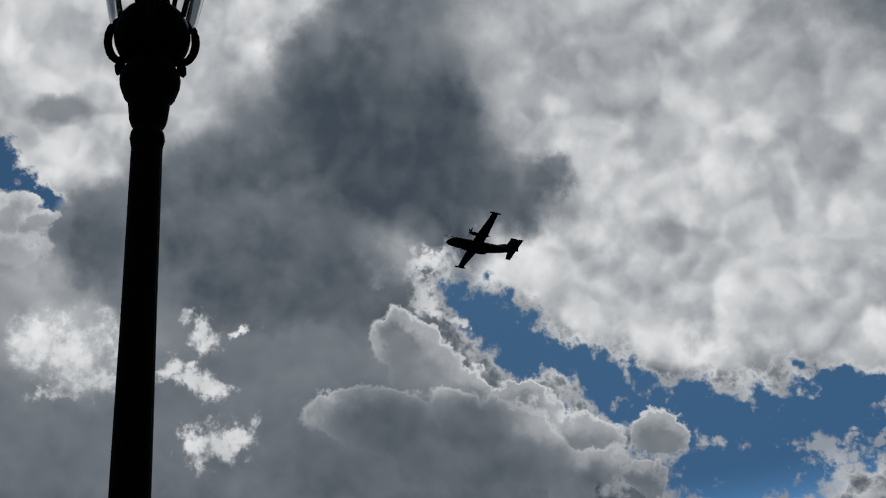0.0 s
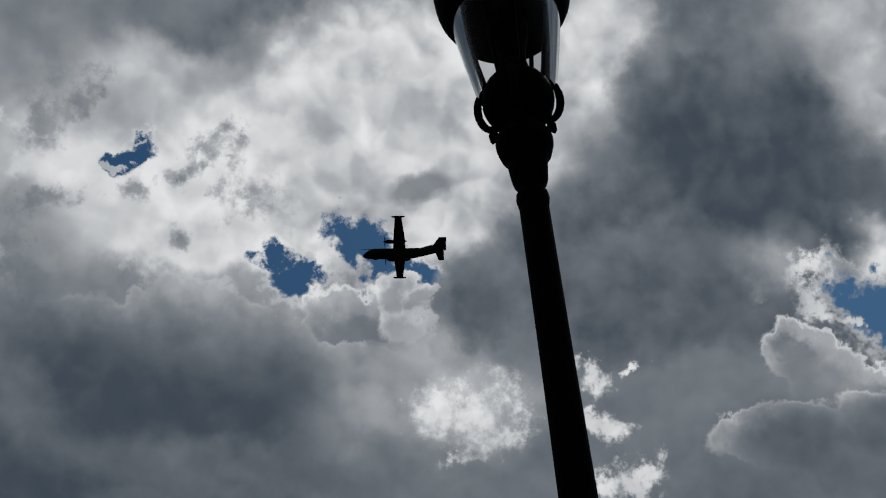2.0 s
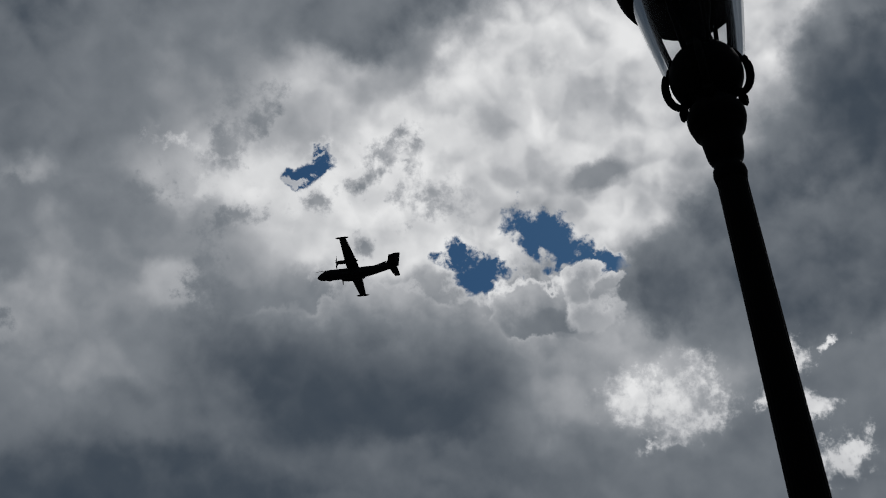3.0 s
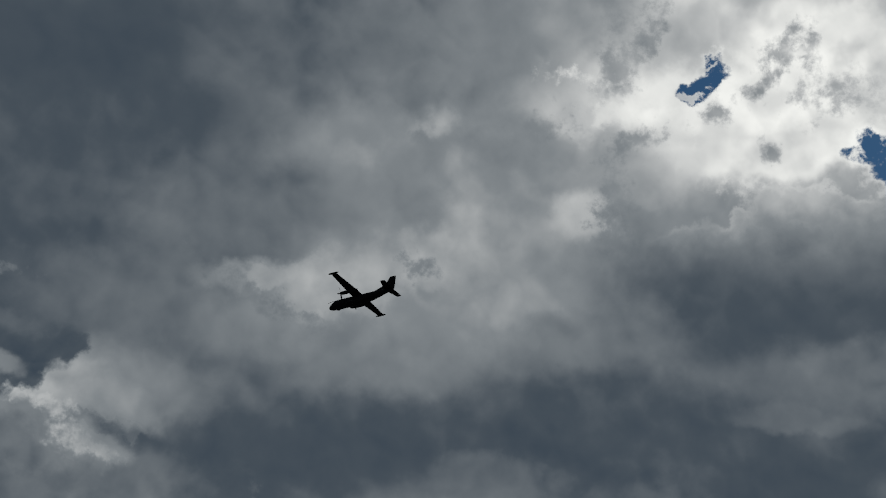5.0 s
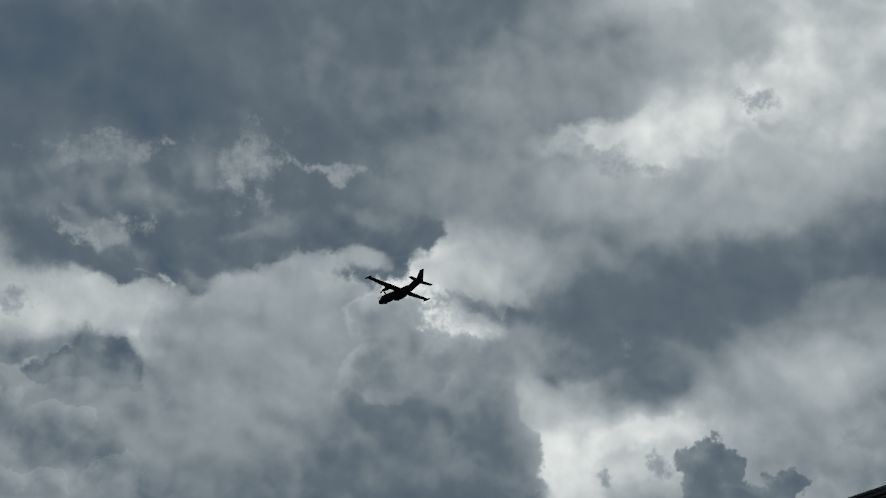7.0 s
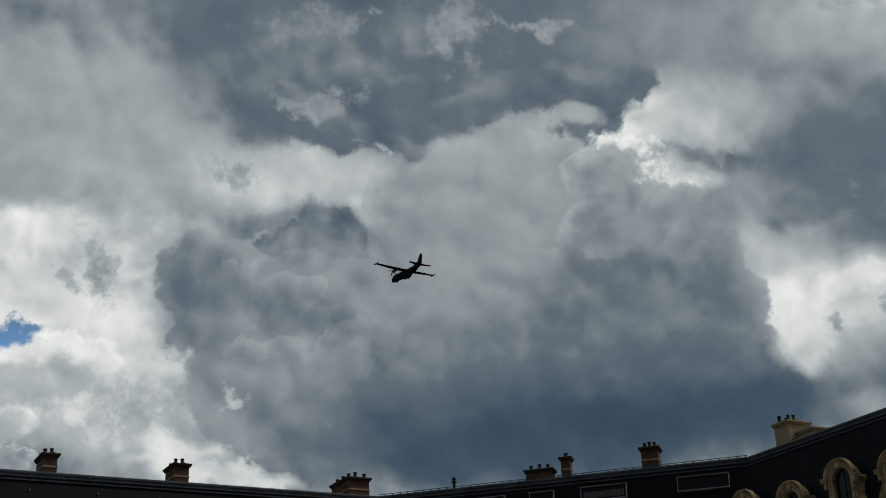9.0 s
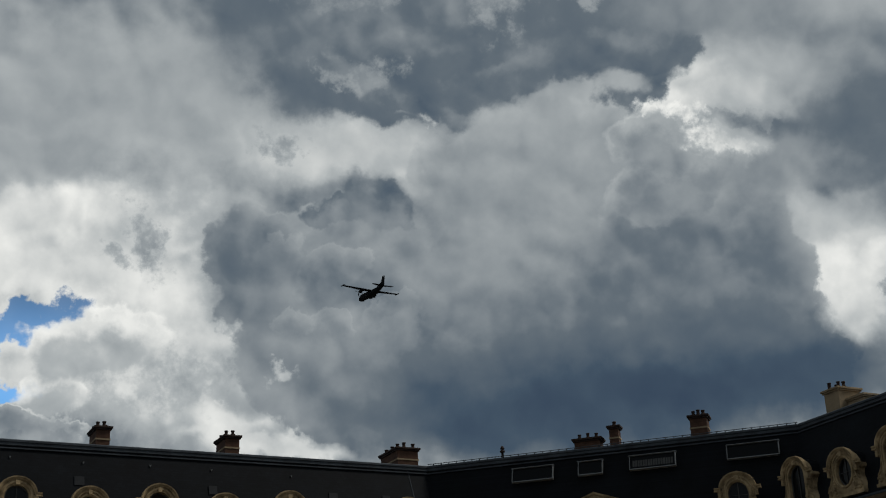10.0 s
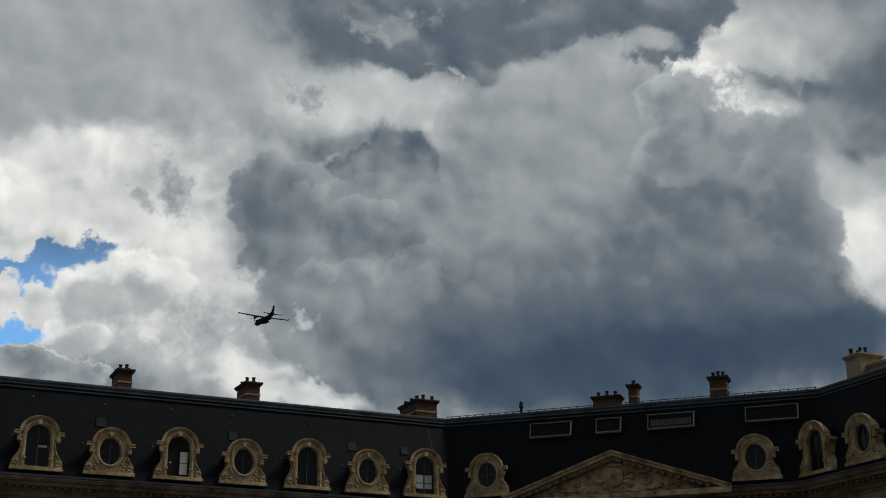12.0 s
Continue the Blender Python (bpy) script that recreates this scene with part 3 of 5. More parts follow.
broad = wmath("MULTIPLY", wmath("SUBTRACT", wnoise(way, 7.0, 4.0, 0.5), 0.5), 0.08)
tone = wmath("ADD", wmath("ADD", SKY["tone"], relief), wmath("MULTIPLY", wmath("ADD", mottle, broad), SKY["lively"]))
ramp = wnode("ShaderNodeValToRGB")
wlink(tone, ramp.inputs[0])
stops = [(0.12, (32, 43, 59)), (0.20, (46, 58, 71)), (0.30, (69, 77, 85)), (0.50, (125, 129, 132)), (0.70, (183, 183, 182)), (0.92, (237, 235, 230))]
while len(ramp.color_ramp.elements) < len(stops):
    ramp.color_ramp.elements.new(0.5)
for e, (pos, c) in zip(ramp.color_ramp.elements, stops):
    e.position, e.color = pos, lin(*c)
sky_tex = wnode("ShaderNodeTexSky", sky_type="NISHITA", sun_disc=False, sun_elevation=radians(SUN_EL), sun_rotation=radians(90 - SUN_AZ))
blue = wvec("SCALE", wvec("MULTIPLY", sky_tex.outputs[0], (0.36, 0.72, 1.0)), scale=wmath("MULTIPLY_ADD", wstep(height, 20.5, 15.5), 0.07, 0.029))
over = wnode("ShaderNodeMix", data_type="RGBA")
wlink(SKY["blue"], over.inputs[0])
wlink(ramp.outputs[0], over.inputs[6])
wlink(blue, over.inputs[7])
back = wnode("ShaderNodeBackground")
wlink(over.outputs[2], back.inputs[0])
back.inputs[1].default_value = 1.72
wlink(back.outputs[0], wnode("ShaderNodeOutputWorld").inputs[0])

sun = new("sun", bpy.data.lights.new("sun", "SUN"))
sun.data.energy, sun.data.angle, sun.data.color = 1.4, radians(14), (1.0, 0.95, 0.88)
sun.matrix_world = look(toward * 100, (0, 0, 0))

# ---- materials ----
def material(name, base, rough=0.7, metal=0.0, vary=0.25, scale=1.5, grain=18.0, bump=0.25, coords="Object", tint=None, gloss=0.25):
    """A surface with broad stains and fine grain."""
    mat = bpy.data.materials.new(name)
    mat.use_nodes = True
    nt = mat.node_tree
    b = nt.nodes["Principled BSDF"]
    b.inputs["Roughness"].default_value, b.inputs["Metallic"].default_value = rough, metal
    b.inputs["Specular IOR Level"].default_value = gloss
    tc = nt.nodes.new("ShaderNodeTexCoord").outputs[coords]
    broad, fine = nt.nodes.new("ShaderNodeTexNoise"), nt.nodes.new("ShaderNodeTexNoise")
    for n, s, d in ((broad, scale, 5), (fine, grain, 6)):
        n.inputs["Scale"].default_value, n.inputs["Detail"].default_value, n.inputs["Roughness"].default_value = s, d, 0.62
        nt.links.new(tc, n.inputs["Vector"])
    both = nt.nodes.new("ShaderNodeMath")
    both.operation = "MULTIPLY_ADD"
    both.inputs[1].default_value = 0.45
    nt.links.new(fine.outputs["Fac"], both.inputs[0])
    nt.links.new(broad.outputs["Fac"], both.inputs[2])
    cr = nt.nodes.new("ShaderNodeValToRGB")
    lo = [c * (1 - vary) for c in base]
    hi = [min(1, c * (1 + vary)) for c in (tint or base)]
    cr.color_ramp.elements[0].position, cr.color_ramp.elements[0].color = 0.50, (*lo, 1)
    cr.color_ramp.elements[1].position, cr.color_ramp.elements[1].color = 0.95, (*hi, 1)
    nt.links.new(both.outputs[0], cr.inputs[0])
    nt.links.new(cr.outputs[0], b.inputs["Base Color"])
    bp = nt.nodes.new("ShaderNodeBump")
    bp.inputs["Strength"].default_value, bp.inputs["Distance"].default_value = bump, 0.02
    nt.links.new(fine.outputs["Fac"], bp.inputs["Height"])
    nt.links.new(bp.outputs[0], b.inputs["Normal"])
    return mat


def coursed(mat, width, row, joint, dark):
    """Adds courses with joints (slates, bricks, ashlar) to a material, along the wall's own axes."""
    nt = mat.node_tree
    b = nt.nodes["Principled BSDF"]
    old = b.inputs["Base Color"].links[0].from_socket
    tc = nt.nodes.new("ShaderNodeTexCoord").outputs["Object"]
    sep, com = nt.nodes.new("ShaderNodeSeparateXYZ"), nt.nodes.new("ShaderNodeCombineXYZ")
    nt.links.new(tc, sep.inputs[0])
    add = nt.nodes.new("ShaderNodeMath")
    nt.links.new(sep.outputs[0], add.inputs[0])
    nt.links.new(sep.outputs[1], add.inputs[1])
    nt.links.new(add.outputs[0], com.inputs[0])
    nt.links.new(sep.outputs[2], com.inputs[1])
    br = nt.nodes.new("ShaderNodeTexBrick")
    nt.links.new(com.outputs[0], br.inputs["Vector"])
    br.inputs["Scale"].default_value = 1.0
    br.inputs["Brick Width"].default_value, br.inputs["Row Height"].default_value, br.inputs["Mortar Size"].default_value = width, row, joint
    br.inputs["Color1"].default_value, br.inputs["Color2"].default_value = (0.8, 0.8, 0.8, 1), (1.15, 1.15, 1.15, 1)
    br.inputs["Mortar"].default_value = (dark, dark, dark, 1)
    mul = nt.nodes.new("ShaderNodeMix")
    mul.data_type, mul.blend_type = "RGBA", "MULTIPLY"
    mul.inputs[0].default_value = 1.0
    nt.links.new(old, mul.inputs[6])
    nt.links.new(br.outputs["Color"], mul.inputs[7])
    nt.links.new(mul.outputs[2], b.inputs["Base Color"])
    return mat


IRON = material("black_painted_iron", (0.002, 0.002, 0.0023), 0.65, 0.0, 0.3, 6, 60, 0.04, gloss=0.03)
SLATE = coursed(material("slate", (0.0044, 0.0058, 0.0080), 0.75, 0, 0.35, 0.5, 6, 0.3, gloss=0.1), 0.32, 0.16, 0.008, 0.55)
LEAD = material("dull_lead", (0.016, 0.018, 0.021), 0.7, 0, 0.3, 2, 12, 0.1, gloss=0.12)
ZINC = material("weathered_zinc", (0.048, 0.056, 0.066), 0.6, 0.2, 0.4, 0.8, 9, 0.1, gloss=0.15)
STONE = material("limestone", (0.175, 0.122, 0.068), 0.9, 0, 0.6, 1.3, 16, 0.8, tint=(0.35, 0.26, 0.15), gloss=0.1)
# cornice stone: soot and the shade under the mouldings, both in one darker colour
SOOTY_SHADED = material("sooty_shaded_limestone", (0.075, 0.052, 0.030), 0.9, 0, 0.5, 0.8, 12, 0.5, tint=(0.13, 0.095, 0.06), gloss=0.1)
ASHLAR = coursed(material("ashlar_limestone", (0.20, 0.15, 0.09), 0.85, 0, 0.25, 0.4, 9, 0.3), 1.1, 0.42, 0.012, 0.6)
BRICK = coursed(material("chimney_brick", (0.088, 0.046, 0.030), 0.9, 0, 0.4, 1.2, 15, 0.4), 0.22, 0.075, 0.012, 0.7)
RENDERED = material("cream_render", (0.27, 0.205, 0.13), 0.9, 0, 0.3, 0.9, 12, 0.3)
POT = material("terracotta_pot", (0.035, 0.022, 0.018), 0.9, 0, 0.4, 3, 20, 0.3)
CLIP = material("bright_zinc", (0.16, 0.17, 0.175), 0.55, 0.3, 0.3, 1.0, 14, 0.1, gloss=0.2)
PALE = material("pale_curtain", (0.42, 0.42, 0.40), 0.9, 0, 0.1, 3, 30, 0.2)
FRAME = material("grey_painted_wood", (0.055, 0.055, 0.053), 0.6, 0, 0.2, 2, 20, 0.1)
DARK = material("dark_room", (0.018, 0.016, 0.014), 0.9, 0, 0.3, 1, 8, 0.0)
PAINT = material("dark_grey_aircraft_paint", (0.006, 0.007, 0.008), 0.7, 0, 0.25, 0.25, 3, 0.05, gloss=0.06)
PAINT_LOW = material("worn_grey_aircraft_paint", (0.008, 0.009, 0.010), 0.7, 0, 0.3, 0.4, 4, 0.05, gloss=0.06)
PAVING = coursed(material("paving", (0.18, 0.17, 0.155), 0.85, 0, 0.25, 0.15, 5, 0.3), 0.4, 0.2, 0.012, 0.6)

PANE = bpy.data.materials.new("window_glass")
PANE.use_nodes = True
_b = PANE.node_tree.nodes["Principled BSDF"]
_b.inputs["Base Color"].default_value, _b.inputs["Roughness"].default_value = (0.006, 0.007, 0.008, 1), 0.10
_b.inputs["Specular IOR Level"].default_value = 0.18
# skylights: the same glass, rougher and less reflective
ROOF_PANE = PANE.copy()
ROOF_PANE.name = "dull_skylight_glass"
_b = ROOF_PANE.node_tree.nodes["Principled BSDF"]
_b.inputs["Roughness"].default_value, _b.inputs["Specular IOR Level"].default_value = 0.25, 0.07
CLEAR = bpy.data.materials.new("lantern_glass")
CLEAR.use_nodes = True
_nt = CLEAR.node_tree
_mix, _tr, _gl = _nt.nodes.new("ShaderNodeMixShader"), _nt.nodes.new("ShaderNodeBsdfTransparent"), _nt.nodes.new("ShaderNodeBsdfGlossy")
_tr.inputs[0].default_value = (0.80, 0.81, 0.82, 1)
_gl.inputs["Roughness"].default_value = 0.12
_fr = _nt.nodes.new("ShaderNodeFresnel")
_fr.inputs["IOR"].default_value = 1.14
_nt.links.new(_fr.outputs[0], _mix.inputs[0])
_nt.links.new(_tr.outputs[0], _mix.inputs[1])
_nt.links.new(_gl.outputs[0], _mix.inputs[2])
_nt.links.new(_mix.outputs[0], _nt.nodes["Material Output"].inputs[0])


# ---- mesh helpers ----
def part(name, bm, mat, parent=None, label="", smooth=False):
    """Links a bmesh as one mesh object under a thing or a part."""
    me = bpy.data.meshes.new(name)
    bmesh.ops.recalc_face_normals(bm, faces=bm.faces)
    bm.to_mesh(me)
    bm.free()
    me.materials.append(mat)
    if smooth:
        me.polygons.foreach_set("use_smooth", [True] * len(me.polygons))
    ob = new(name, me)
    if parent:
        ob.parent = parent
    if label:
        tagged(ob, label)
    return ob


def again(ob, parent, m):
    """Another part on the same mesh."""
    c = new(ob.name.split(".")[0], ob.data)
    c.parent, c.matrix_basis = parent, m
    if "label" in ob:
        c["label"] = ob["label"]
    return c


def box(bm, x0, x1, y0, y1, z0, z1, m=None, bevel=0.0):
    vs = [bm.verts.new(p) for p in ((x0, y0, z0), (x1, y0, z0), (x1, y1, z0), (x0, y1, z0), (x0, y0, z1), (x1, y0, z1), (x1, y1, z1), (x0, y1, z1))]
    fs = [bm.faces.new([vs[i] for i in q]) for q in ((3, 2, 1, 0), (4, 5, 6, 7), (0, 1, 5, 4), (1, 2, 6, 5), (2, 3, 7, 6), (3, 0, 4, 7))]
    if m is not None:
        bmesh.ops.transform(bm, matrix=m, verts=vs)
    if bevel:
        es = list({e for f in fs for e in f.edges})
        bmesh.ops.bevel(bm, geom=es, offset=bevel, segments=2, affect="EDGES", profile=0.6)
    return vs


def lathe(bm, profile, segments=24, m=None, flute=0.0, cap=True):
    """Turns (radius, z) pairs round the z axis."""
    rings = []
    for r, z in profile:
        ring = []
        for i in range(segments):
            a = 2 * math.pi * i / segments
            q = r * (1 - (flute if i % 2 else 0))
            v = Vector((q * math.cos(a), q * math.sin(a), z))
            ring.append(bm.verts.new(m @ v if m is not None else v))
        rings.append(ring)
    for a, b in zip(rings, rings[1:]):
        for i in range(segments):
            j = (i + 1) % segments
            bm.faces.new((a[i], a[j], b[j], b[i]))
    if cap:
        bm.faces.new(rings[0])
        bm.faces.new(rings[-1])
    return rings


def tube(bm, points, radius, sides=8):
    """A round bar along points."""
    rings = []
    pts = [Vector(p) for p in points]
    for i, p in enumerate(pts):
        d = (pts[min(i + 1, len(pts) - 1)] - pts[max(i - 1, 0)]).normalized()
        side = d.cross(Vector((0.13, 0.31, 0.94))).normalized()
        up = side.cross(d)
        r = radius[i] if isinstance(radius, (list, tuple)) else radius
        rings.append([bm.verts.new(p + r * (side * math.cos(2 * math.pi * k / sides) + up * math.sin(2 * math.pi * k / sides))) for k in range(sides)])
    for a, b in zip(rings, rings[1:]):
        for i in range(sides):
            bm.faces.new((a[i], a[(i + 1) % sides], b[(i + 1) % sides], b[i]))
    bm.faces.new(rings[0])
    bm.faces.new(rings[-1])


def loft(bm, rings, cap=True):
    """Skins rings of equal count."""
    made = [[bm.verts.new(p) for p in r] for r in rings]
    n = len(made[0])
    for a, b in zip(made, made[1:]):
        for i in range(n):
            bm.faces.new((a[i], a[(i + 1) % n], b[(i + 1) % n], b[i]))
    if cap:
        bm.faces.new(made[0])
        bm.faces.new(made[-1])


def sweep(bm, profile, path):
    """Carries a closed (out, up) outline along points with their outward directions."""
    loft(bm, [[(p[0] + o[0] * a, p[1] + o[1] * a, p[2] + b) for a, b in profile] for p, o in path])


def thing(name, label, category, m, group="", kind=""):
    ob = new(name)
    ob.matrix_basis = m
    return tagged(ob, label, category, group, kind)


# ---- ground and square ----
def ground():
    bm = bmesh.new()
    s = 2400
    n = 24
    grid = [[bm.verts.new((-s + 2 * s * i / n, -s + 2 * s * j / n, 0)) for j in range(n + 1)] for i in range(n + 1)]
    for i in range(n):
        for j in range(n):
            bm.faces.new((grid[i][j], grid[i + 1][j], grid[i + 1][j + 1], grid[i][j + 1]))
    tagged(part("ground", bm, PAVING), "pale grey stone paving of a wide city square", "paving", kind="structure")


ground()


# ---- street lamp ----
def street_lamp(x, y):
    lamp = thing("street_lamp", "black cast-iron street lamp with a glazed round lantern", "street lamp", pose(x, y, 0, 1.2, 0, 0))
    bm = bmesh.new()
    lathe(bm, [(0.24, 0), (0.24, 0.16), (0.21, 0.2), (0.19, 0.55), (0.21, 0.6), (0.15, 0.68), (0.11, 0.9), (0.085, 1.0), (0.09, 1.06), (0.075, 1.12)], 24)
    part("base", bm, IRON, lamp, smooth=True)
    bm = bmesh.new()
    lathe(bm, [(0.076, 1.1), (0.068, 2.0), (0.0590, 3.24), (0.0545, 3.71), (0.0515, 4.31)], 48, flute=0.02)
    part("pole", bm, IRON, lamp)
    bm = bmesh.new()
    lathe(bm, [(0.050, 4.305), (0.0545, 4.325), (0.058, 4.345), (0.0555, 4.365), (0.047, 4.38), (0.047, 4.392), (0.058, 4.41), (0.0635, 4.43), (0.068, 4.47), (0.0715, 4.505),
               (0.082, 4.524), (0.089, 4.533), (0.086, 4.542), (0.095, 4.552), (0.1015, 4.575), (0.103, 4.595), (0.100, 4.612), (0.092, 4.628), (0.07, 4.64)], 40)
    part("capital", bm, IRON, lamp, smooth=True)
    bm = bmesh.new()
    ball = [(0.132 * math.cos(radians(w)), 4.79 + 0.132 * math.sin(radians(w))) for w in range(-65, 66, 10)]
    lathe(bm, [(0.07, 4.63), (0.075, 4.652), (0.062, 4.664)] + ball + [(0.060, 4.93), (0.052, 4.97), (0.056, 5.03), (0.075, 5.10), (0.085, 5.19)], 40)
    part("globe", bm, IRON, lamp, smooth=True)
    # four scroll handles round the globe, each with a leaf at its foot
    for k in range(4):
        a = radians(90 * k + 88)
        c, s = math.cos(a), math.sin(a)
        pts = []
        for i in range(15):
            w = radians(-122 + 244 * i / 14)
            r, z = 0.102 + 0.048 * math.cos(w), 4.768 + 0.092 * math.sin(w)
            pts.append((r * c, r * s, z))
        bm = bmesh.new()
        tube(bm, pts, [0.011 + 0.004 * math.sin(math.pi * i / 14) for i in range(15)], 10)
        part("scroll", bm, IRON, lamp, smooth=True)
        bm = bmesh.new()
        leaf = [(0.088, 4.690), (0.108, 4.682), (0.113, 4.660), (0.121, 4.640), (0.112, 4.625), (0.100, 4.634), (0.088, 4.648)]
        loft(bm, [[(r * c - d * s, r * s + d * c, z) for r, z in leaf] for d in (-0.018, 0.018)])
        part("leaf", bm, IRON, lamp)
    # lantern: glass bowl between thin bars, closed above by the hood's reflector plate
    bm = bmesh.new()
    lathe(bm, [(0.140, 4.815), (0.150, 4.85), (0.181, 5.02), (0.199, 5.13), (0.204, 5.185)], 40, cap=False)
    bowl = part("glass_bowl", bm, CLEAR, lamp, "clear glass bowl", smooth=True)
    bowl.visible_shadow = False
    for k in range(8):
        a = radians(45 * k + 18)
        bm = bmesh.new()
        tube(bm, [(r * math.cos(a), r * math.sin(a), z) for r, z in ((0.116, 4.85), (0.128, 4.91), (0.148, 5.03), (0.166, 5.12), (0.176, 5.19))], 0.010, 6)
        part("lantern_bar", bm, IRON, lamp)
    bm = bmesh.new()
    lathe(bm, [(0.05, 5.150), (0.184, 5.142), (0.193, 5.145), (0.199, 5.19), (0.05, 5.21)], 40)
    part("reflector_plate", bm, IRON, lamp)
    bm = bmesh.new()
    lathe(bm, [(0.207, 5.196), (0.222, 5.200), (0.238, 5.222), (0.250, 5.250), (0.259, 5.29), (0.265, 5.36), (0.260, 5.42), (0.20, 5.52), (0.10, 5.62), (0.05, 5.70), (0.055, 5.74), (0.02, 5.82)], 40, cap=False)
    part("hood", bm, IRON, lamp, smooth=True)
    return lamp


street_lamp(3.98, -0.2355)


# ---- aircraft: twin-propeller high-wing transport ----
def airfoil(chord, thick):
    xs = (0.0, 0.02, 0.08, 0.2, 0.4, 0.65, 1.0)
    up = [(-chord * x, thick * chord * (1.48 * math.sqrt(x) - 0.63 * x - 1.758 * x * x + 1.42 * x ** 3 - 0.51 * x ** 4) * 1.0) for x in xs]
    low = [(x, -0.75 * z) for x, z in reversed(up[1:-1])]
    return up + low


def flying_surface(bm, root, tip, upright=False):
    """root and tip: (leading edge x, span position, height, chord, thickness)."""
    rings = []
    for k in range(5):
        q = k / 4
        x, s, h, c, t = (root[i] * (1 - q) + tip[i] * q for i in range(5))
        rings.append([(x + px, pz, h + s) if upright else (x + px, s, h + pz) for px, pz in airfoil(c, t)])
    loft(bm, rings)


def aircraft():
    plane = thing("transport_aircraft", "dark grey twin-propeller military transport aircraft in level flight", "aircraft", pose(0, 0, 0))
    stations = [(14.75, -0.95, 0.05, 0.05), (14.5, -0.92, 0.55, 0.5), (13.9, -0.80, 1.10, 0.95), (13.0, -0.55, 1.55, 1.45), (12.0, -0.25, 1.85, 1.85), (10.6, 0.0, 2.08, 2.15),
                (8.5, 0.0, 2.15, 2.2), (3.0, 0.0, 2.15, 2.2), (-3.5, 0.0, 2.15, 2.2), (-6.0, 0.18, 2.08, 2.02), (-9.0, 0.55, 1.85, 1.68), (-12.0, 0.95, 1.5, 1.28), (-15.0, 1.35, 1.05, 0.88), (-17.2, 1.62, 0.6, 0.52), (-18.2, 1.72, 0.2, 0.2)]
    bm = bmesh.new()
    loft(bm, [[(x, ry * math.cos(a), z + rz * math.sin(a)) for a in (2 * math.pi * i / 28 for i in range(28))] for x, z, ry, rz in stations])
    part("fuselage", bm, PAINT, plane, smooth=True)
    bm = bmesh.new()
    for s in (1, -1):
        rings = [[(x, s * 2.0 + w * math.cos(a), -1.45 + h * math.sin(a)) for a in (2 * math.pi * i / 14 for i in range(14))] for x, w, h in ((5.2, 0.1, 0.1), (4.4, 0.6, 0.55), (2.5, 0.85, 0.85), (-1.5, 0.85, 0.85), (-3.4, 0.6, 0.55), (-4.4, 0.1, 0.1))]
        loft(bm, rings)
    part("wheel_fairing", bm, PAINT_LOW, plane, smooth=True)
    bm = bmesh.new()
    rings = [[(x, w * math.cos(a), -2.15 + h * math.sin(a)) for a in (2 * math.pi * i / 14 for i in range(14))] for x, w, h in ((10.9, 0.1, 0.1), (10.4, 0.6, 0.55), (9.6, 0.75, 0.75), (8.8, 0.6, 0.55), (8.3, 0.1, 0.1))]
    loft(bm, rings)
    part("belly_dome", bm, PAINT_LOW, plane, smooth=True)
    bm = bmesh.new()
    tube(bm, [(10.3, 0.25, 2.0), (11.6, 0.25, 2.3), (13.0, 0.25, 2.25), (15.6, 0.25, 1.95)], [0.14, 0.13, 0.11, 0.07], 8)
    part("refuelling_probe", bm, PAINT, plane)
    for k, x in enumerate((9.3, 6.5, -5.5)):
        bm = bmesh.new()
        loft(bm, [[(x, -0.03, 2.1), (x - 0.7, -0.03, 2.1), (x - 0.7, 0.03, 2.1), (x, 0.03, 2.1)], [(x - 0.45, -0.02, 2.75), (x - 0.75, -0.02, 2.75), (x - 0.75, 0.02, 2.75), (x - 0.45, 0.02, 2.75)]])
        part("blade_aerial", bm, PAINT, plane)
    props = []
    for s in (1, -1):
        bm = bmesh.new()
        flying_surface(bm, (2.55, 0, 2.25, 4.9, 0.16), (2.45, s * 5.6, 2.3, 4.75, 0.16))
        flying_surface(bm, (2.45, s * 5.5, 2.3, 4.75, 0.16), (1.55, s * 19.7, 2.85, 2.6, 0.13))
        part("wing", bm, PAINT, plane, smooth=True)
        bm = bmesh.new()
        loft(bm, [[(x, s * 19.85 + r * math.cos(a), 2.85 + r * math.sin(a)) for a in (2 * math.pi * i / 12 for i in range(12))] for x, r in ((3.0, 0.05), (2.6, 0.28), (1.9, 0.38), (-1.2, 0.38), (-2.0, 0.24), (-2.4, 0.05))])
        part("wingtip_pod", bm, PAINT_LOW, plane, smooth=True)
        bm = bmesh.new()
        loft(bm, [[(x, s * 5.4 + w * math.cos(a), 1.95 + dz + h * math.sin(a)) for a in (2 * math.pi * i / 18 for i in range(18))] for x, w, h, dz in ((5.5, 0.42, 0.42, 0), (5.35, 0.62, 0.66, 0), (4.3, 0.72, 0.82, -0.08), (2.2, 0.72, 0.85, -0.1), (-0.6, 0.62, 0.62, -0.05), (-2.6, 0.3, 0.3, 0.1), (-3.1, 0.1, 0.1, 0.15))])
        part("engine_nacelle", bm, PAINT_LOW, plane, smooth=True)
        hub = new("propeller")
        hub.parent = plane
        hub.matrix_basis = pose(5.75, s * 5.4, 1.95)
        bm = bmesh.new()
        loft(bm, [[(x, r * math.cos(a), r * math.sin(a)) for a in (2 * math.pi * i / 14 for i in range(14))] for x, r in ((0.75, 0.03), (0.6, 0.2), (0.25, 0.36), (-0.25, 0.4))])
        part("spinner", bm, PAINT, hub, smooth=True)
